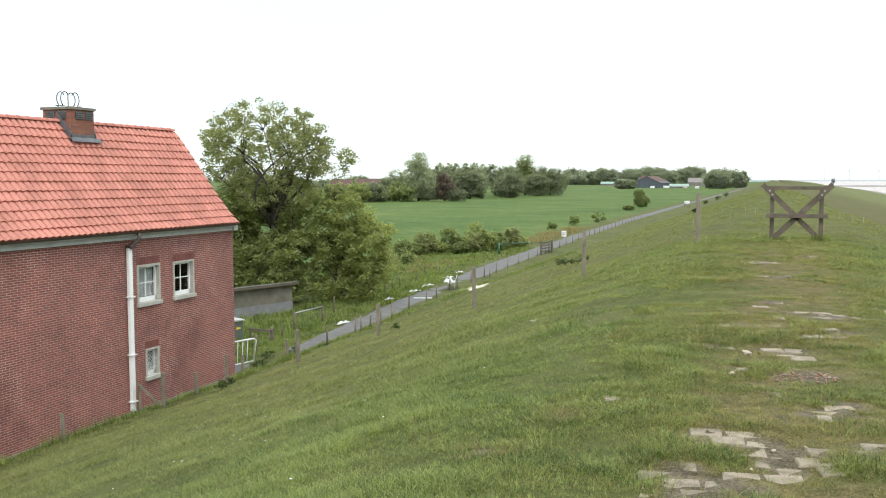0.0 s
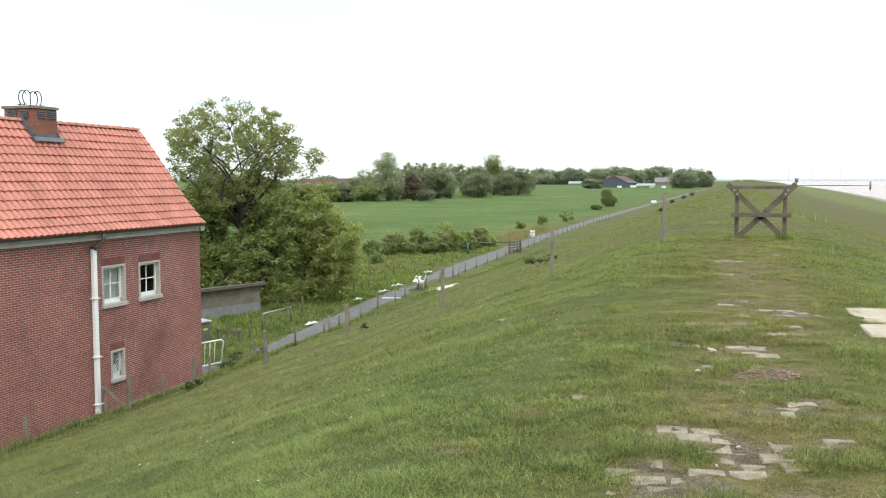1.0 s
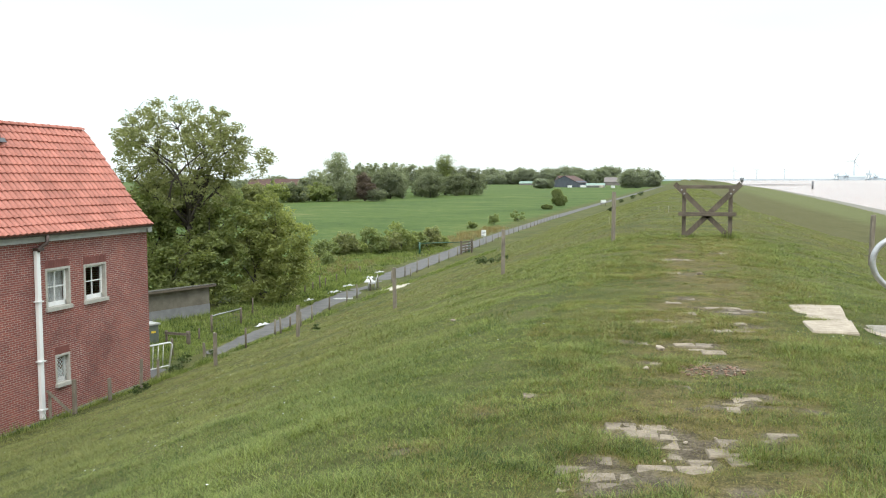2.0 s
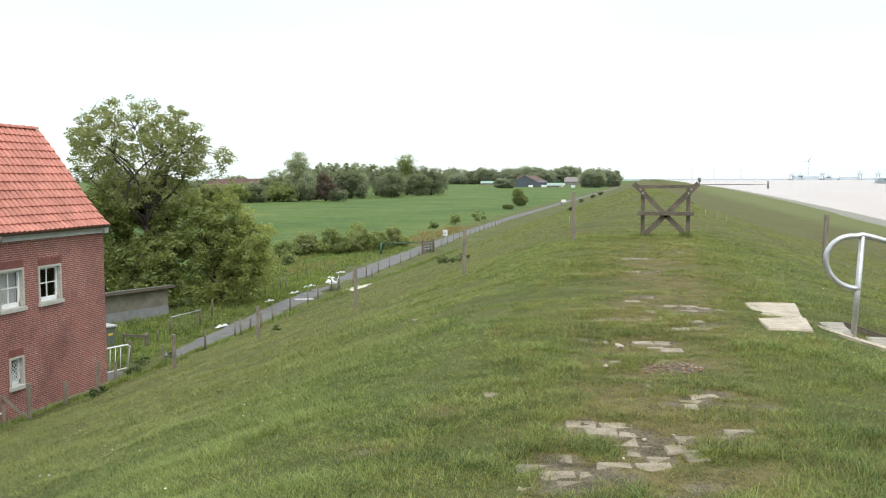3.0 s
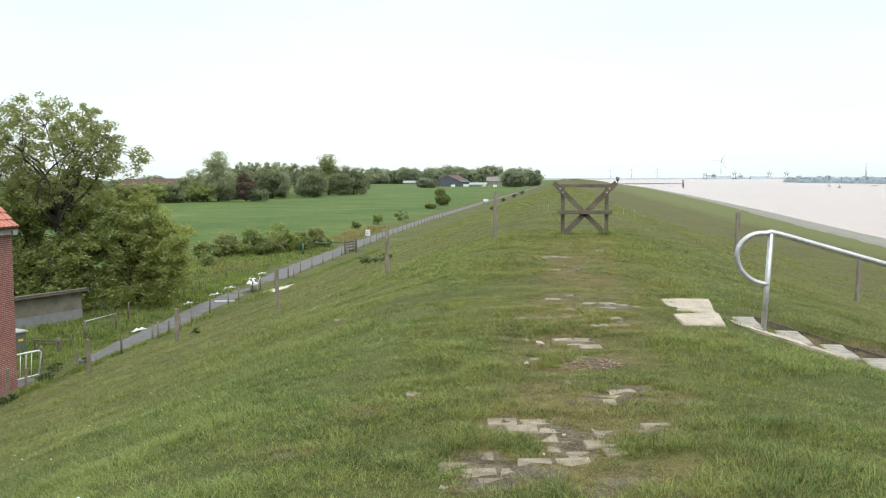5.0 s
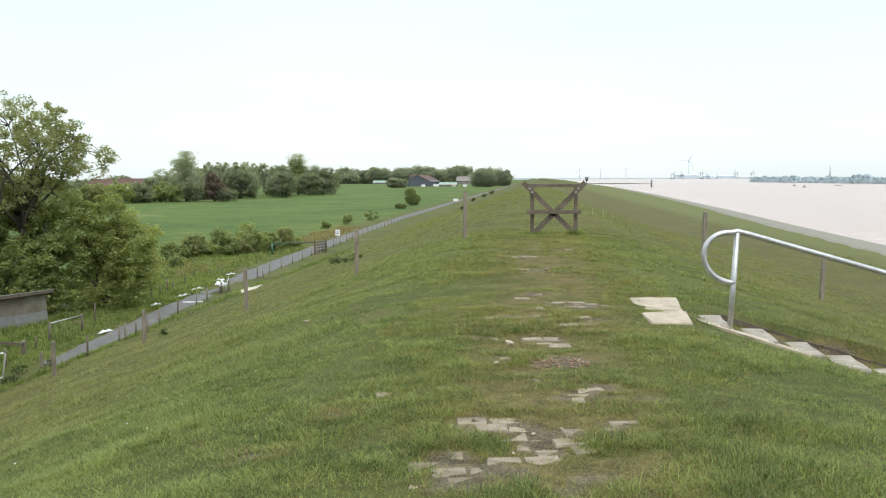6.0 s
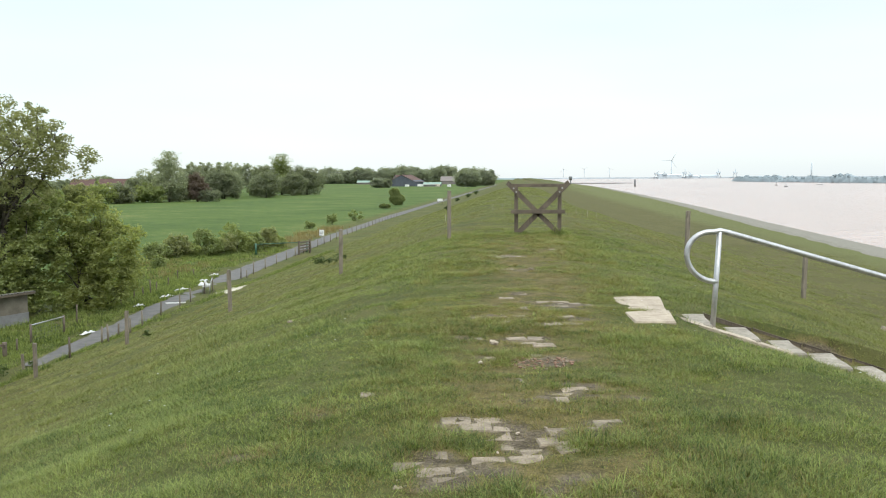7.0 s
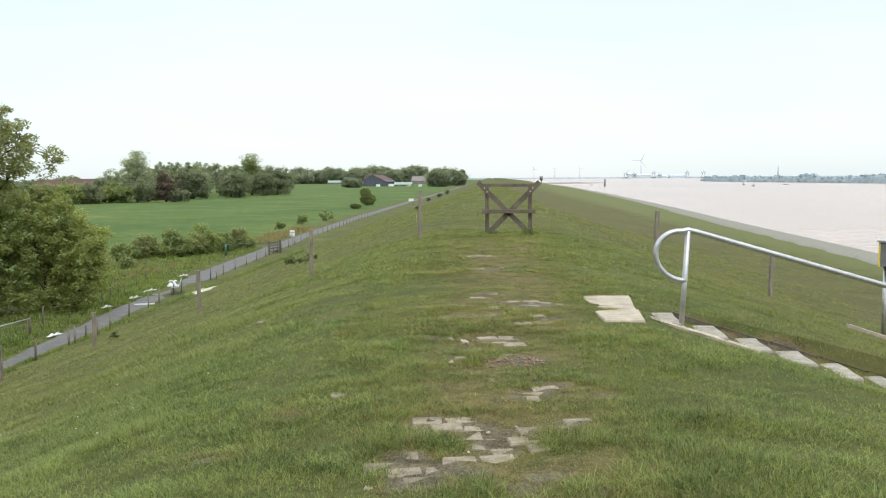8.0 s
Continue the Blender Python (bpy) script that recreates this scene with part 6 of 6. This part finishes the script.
# ---- grass ----
def blades(n, x0, x1, y0, y1, length, width, seed, tuft=0.07, keep=0.0, lean=1.25, short=False, slim=False, soft=0.0):
    """Arrays of bent blades, bunched in tufts, thinned where the turf is worn."""
    rng = np.random.default_rng(seed)
    per = 22
    m = n // per
    cy = y0 + (y1 - y0) * rng.random(m)
    cx = x0 + (x1 - x0) * rng.random(m)
    ragged = rng.random(m)
    inside = (cx > -(1.05 + 0.25 * ragged) * cy - 1.2) & (cx < (0.48 + 0.15 * ragged) * cy + 1.0) & (ragged < 0.25 + (cy - y0) / 0.8)
    lush = vnoise(cx, cy, 0.5, 31) * 0.6 + vnoise(cx, cy, 1.7, 32) * 0.4
    w = wear(cx, cy)
    if soft:
        inside &= (rng.random(m) < (cx - x0) / soft) & (rng.random(m) < (x1 - cx) / soft)
    live = inside & (rng.random(m) > w * 0.9 - keep) & ((exposed(cx, cy) < (0.25 if short else 0.16)) | (rng.random(m) < (0.2 if short else 0.05))) & (rng.random(m) < 0.5 + 0.8 * lush)
    for sx, sy, rx, ry in ((-1.68, 5.25, 0.13, 0.08), (-1.35, 6.05, 0.1, 0.07), (0.5, 7.05, 0.17, 0.07), (1.62, 11.78, 0.25, 0.56), (1.56, 10.5, 0.21, 0.34), (2.16, 11.12, 0.13, 0.36), (2.68, 11.1, 0.13, 0.38), (3.2, 11.08, 0.13, 0.38), (3.73, 11.08, 0.12, 0.36), (4.25, 11.08, 0.12, 0.34), (4.78, 11.08, 0.1, 0.3), (2.5, 10.64, 0.5, 0.08)):
        live &= ~((np.abs(cx - sx) < rx) & (np.abs(cy - sy) < ry))
    live &= ~((cx < -16.2) & (cy < 27.7)) & ~(np.abs(cx - np.interp(cy, [q[0] for q in WAY], [q[1] for q in WAY])) < 0.8)
    cx, cy, lush, w = cx[live], cy[live], lush[live], w[live]
    k = len(cx)
    a = rng.random((k, per)) * math.tau
    r = tuft * np.sqrt(rng.random((k, per)))
    bx_, by_ = (cx[:, None] + r * np.cos(a)).ravel(), (cy[:, None] + r * np.sin(a)).ravel()
    # some tufts stand well above the rest, most lie low
    tussock = 0.6 + 0.5 * rng.random((k, 1)) + 0.6 * (rng.random((k, 1)) < 0.14)
    h = (length * (0.45 + 0.75 * rng.random((k, per))) * tussock * (0.55 + 0.95 * np.clip((lush[:, None] - 0.3) * 2.2, 0, 1)) * (1 - 0.5 * w[:, None])).ravel()
    th = (a + rng.normal(size=(k, per)) * 0.8).ravel()
    ln = (lean * rng.random((k, per)) + 0.12).ravel() * h
    bz = ground(bx_, by_) - 0.006
    ww = width * (0.6 + 0.8 * rng.random(k * per))
    px, py = -np.sin(th) * ww / 2, np.cos(th) * ww / 2
    dx, dy = np.cos(th) * ln, np.sin(th) * ln
    if slim:
        v = np.stack([np.stack([bx_ - px, by_ - py, bz], 1), np.stack([bx_ + px, by_ + py, bz], 1), np.stack([bx_ + dx, by_ + dy, bz + h], 1)], 1)
        return v.reshape(-1, 3), np.arange(k * per * 3).reshape(-1, 3)
    v = np.empty((k * per, 5, 3), np.float32)
    v[:, 0] = np.stack([bx_ - px, by_ - py, bz], 1)
    v[:, 1] = np.stack([bx_ + px, by_ + py, bz], 1)
    v[:, 2] = np.stack([bx_ + dx * 0.3 - px * 0.8, by_ + dy * 0.3 - py * 0.8, bz + h * 0.6], 1)
    v[:, 3] = np.stack([bx_ + dx * 0.3 + px * 0.8, by_ + dy * 0.3 + py * 0.8, bz + h * 0.6], 1)
    v[:, 4] = np.stack([bx_ + dx, by_ + dy, bz + h], 1)
    i = np.arange(k * per)[:, None] * 5
    f = np.concatenate([i + np.array([[0, 1, 3]]), i + np.array([[0, 3, 2]]), i + np.array([[2, 3, 4]])])
    return v.reshape(-1, 3), f


def sward(name, label, mat, *sets):
    vs, fs, off = [], [], 0
    for v, f in sets:
        vs.append(v)
        fs.append(f + off)
        off += len(v)
    return tagged(tri_mesh(name, np.concatenate(vs), np.concatenate(fs), mat), label, "grass", kind="stuff")


sward("grass", "short green dike turf in uneven tufts", M_BLADE,
      blades(560000, -6.5, 4.4, 3.3, 9.2, 0.037, 0.0032, 1, 0.085, lean=2.5, soft=3.6),
      blades(230000, -7, 5, 9, 16.5, 0.044, 0.0052, 2, 0.11, lean=2.3, slim=True, soft=3.6),
      blades(900, -0.28, 0.28, 25.95, 26.3, 0.2, 0.010, 33, 0.06, keep=1.0),
      blades(900, 0.98, 1.5, 25.95, 26.3, 0.2, 0.010, 34, 0.06, keep=1.0),
      blades(110000, -7, 5, 16, 28, 0.06, 0.009, 3, 0.15, lean=1.8, slim=True, soft=3.6))
sward("slope_grass", "olive green and brownish grass of the dike slopes", M_BLADE_OLIVE,
      blades(200000, -9, -1.5, 3.6, 10, 0.036, 0.004, 10, 0.09, lean=2.3, slim=True, soft=2.5),
      blades(80000, 1.2, 7, 4, 11, 0.036, 0.004, 18, 0.09, lean=2.3, slim=True, soft=1.5),
      blades(190000, -16.4, -2.0, 8, 16.5, 0.055, 0.007, 11, 0.12, lean=1.7, slim=True, soft=2.5),
      blades(90000, 1.6, 9.5, 10, 17, 0.05, 0.006, 19, 0.12, lean=1.7, slim=True, soft=1.5),
      blades(250000, -17, 10, 15, 30, 0.045, 0.010, 12, 0.16, lean=2.3, slim=True),
      blades(130000, -17, 12, 28, 62, 0.055, 0.018, 13, 0.28, lean=2.2, slim=True),
      blades(60000, 8, 20, 16, 62, 0.05, 0.016, 14, 0.28, lean=2.2, slim=True),
      blades(80000, -17, 4, 60, 150, 0.07, 0.04, 17, 0.5, lean=2.0, slim=True))
sward("worn_grass", "short yellowish trodden grass along the crest", M_BLADE_SHORT,
      blades(330000, -1.6, 1.8, 3.6, 13, 0.026, 0.0038, 15, 0.06, 0.7, 1.9, True, True),
      blades(90000, -1.6, 1.9, 13, 27, 0.036, 0.008, 16, 0.1, 0.6, 1.7, True, True))
sward("dry_grass", "yellowed dry grass stalks among the turf", M_STRAW,
      blades(125000, -1.3, 1.6, 3.6, 13, 0.026, 0.0034, 25, 0.06, 0.85, 2.0, True, True, 0.7),
      blades(85000, -1.3, 1.7, 13, 26, 0.036, 0.007, 26, 0.08, 0.8, 1.8, True, True, 0.7),
      blades(42000, -6, 4, 3.6, 10, 0.032, 0.0028, 5, 0.09, 0.4, 1.9, slim=True),
      blades(2600, -1.9, -1.45, 5.08, 5.42, 0.035, 0.003, 35, 0.05, 0.9, 2.4, slim=True),
      blades(1800, -1.5, -1.15, 5.9, 6.2, 0.05, 0.003, 36, 0.05, 0.9, 2.2, slim=True),
      blades(40000, -14, 8, 10, 24, 0.055, 0.0045, 6, 0.2, 0.3, 1.4, slim=True),
      blades(24000, -16, 12, 24, 48, 0.07, 0.008, 7, 0.3, 0.3, 1.3, slim=True))
sward("reeds", "pale dry reeds and tall grass along the meadow's edge", M_STRAW,
      blades(3600, -31, -23, 58, 72, 0.36, 0.03, 21, 0.4, 0.3, 0.5, slim=True),
      blades(4500, -26, -22.5, 86, 120, 0.5, 0.035, 22, 0.5, 0.3, 0.5, slim=True))
sward("verge_grass", "tall green grass on the verge of the path and along the house wall", M_BLADE,
      blades(16000, -17.0, -16.2, 29.7, 80, 0.16, 0.016, 27, 0.16, 0.3, 0.9, slim=True),
      blades(9000, -16.2, -15.75, 8, 29, 0.17, 0.014, 28, 0.14, 0.3, 0.9, slim=True),
      blades(42000, -21, -16.3, 27.7, 36, 0.11, 0.014, 30, 0.16, 0.3, 0.9, slim=True),
      blades(9000, -20.3, -18.2, 32, 56, 0.16, 0.016, 29, 0.16, 0.3, 0.9, slim=True),
      blades(60000, -23.5, -19.2, 30, 60, 0.2, 0.022, 23, 0.25, 0.3, 0.7, slim=True),
      blades(50000, -30, -21.5, 45, 86, 0.22, 0.03, 24, 0.3, 0.3, 0.7, slim=True))

# dark weeds on the slope and by a post
for i, (x, y, r) in enumerate(((-8.2, 38.4, 0.5), (-7.6, 38.7, 0.3), (-10.9, 25.5, 0.28), (-17.1, 27.9, 0.4), (-17.6, 28.9, 0.45), (-16.9, 29.6, 0.35), (-16.3, 26.6, 0.35), (-14.6, 21.6, 0.35), (-15.2, 22.8, 0.3), (-0.15, 26.05, 0.22), (1.15, 26.05, 0.22))):
    tree("weed", (x, y, g1(x, y)), "clump of dark broad-leaved weeds in the turf", "plant", [(0, 0, r * 0.3, r, r, r * 0.3)], 10, 50, 0.05 if r > 0.2 else 0.02, M_WEED, 0.01, 0.05, 400 + i, r * 0.5, "weeds", 2, False)
# thin white stakes beyond the stand
for i, (x, y) in enumerate(((-1.2, 45.0), (-0.75, 45.2), (3.4, 44.5), (3.85, 44.6), (2.9, 44.9), (-3.6, 45.5))):
    bm = bmesh.new()
    tube(bm, [(0, 0, -0.1), (0.01 * math.sin(i), 0, 0.34)], 0.006, 6)
    ob = tagged(part("stake", bm, M_SAND), "thin white plastic stake in the grass", "stake", "white stakes")
    ob.matrix_basis = pose(x, y, g1(x, y))

# daisies
rng = np.random.default_rng(77)
dx_, dy_ = rng.uniform(-12, 6, 420), rng.uniform(4.5, 24, 420)
ok = (np.abs(dx_) > 1.0) & (dx_ > -1.0 * dy_) & (dx_ < 0.5 * dy_) & (vnoise(dx_, dy_, 2.5, 41) > 0.55)
dx_, dy_ = dx_[ok], dy_[ok]
dz_ = ground(dx_, dy_) + 0.055
ang = np.arange(6) * math.tau / 6
ring_ = np.stack([np.cos(ang), np.sin(ang), np.zeros(6)], 1) * 0.009
dv = (np.stack([dx_, dy_, dz_], 1)[:, None, :] + ring_[None]).reshape(-1, 3)
di = np.arange(len(dx_))[:, None] * 6
df = np.concatenate([di + np.array([[0, k, k + 1]]) for k in range(1, 5)])
tagged(tri_mesh("daisies", dv, df, M_WHITE), "scattered tiny white daisies in the turf", "flowers", kind="stuff")
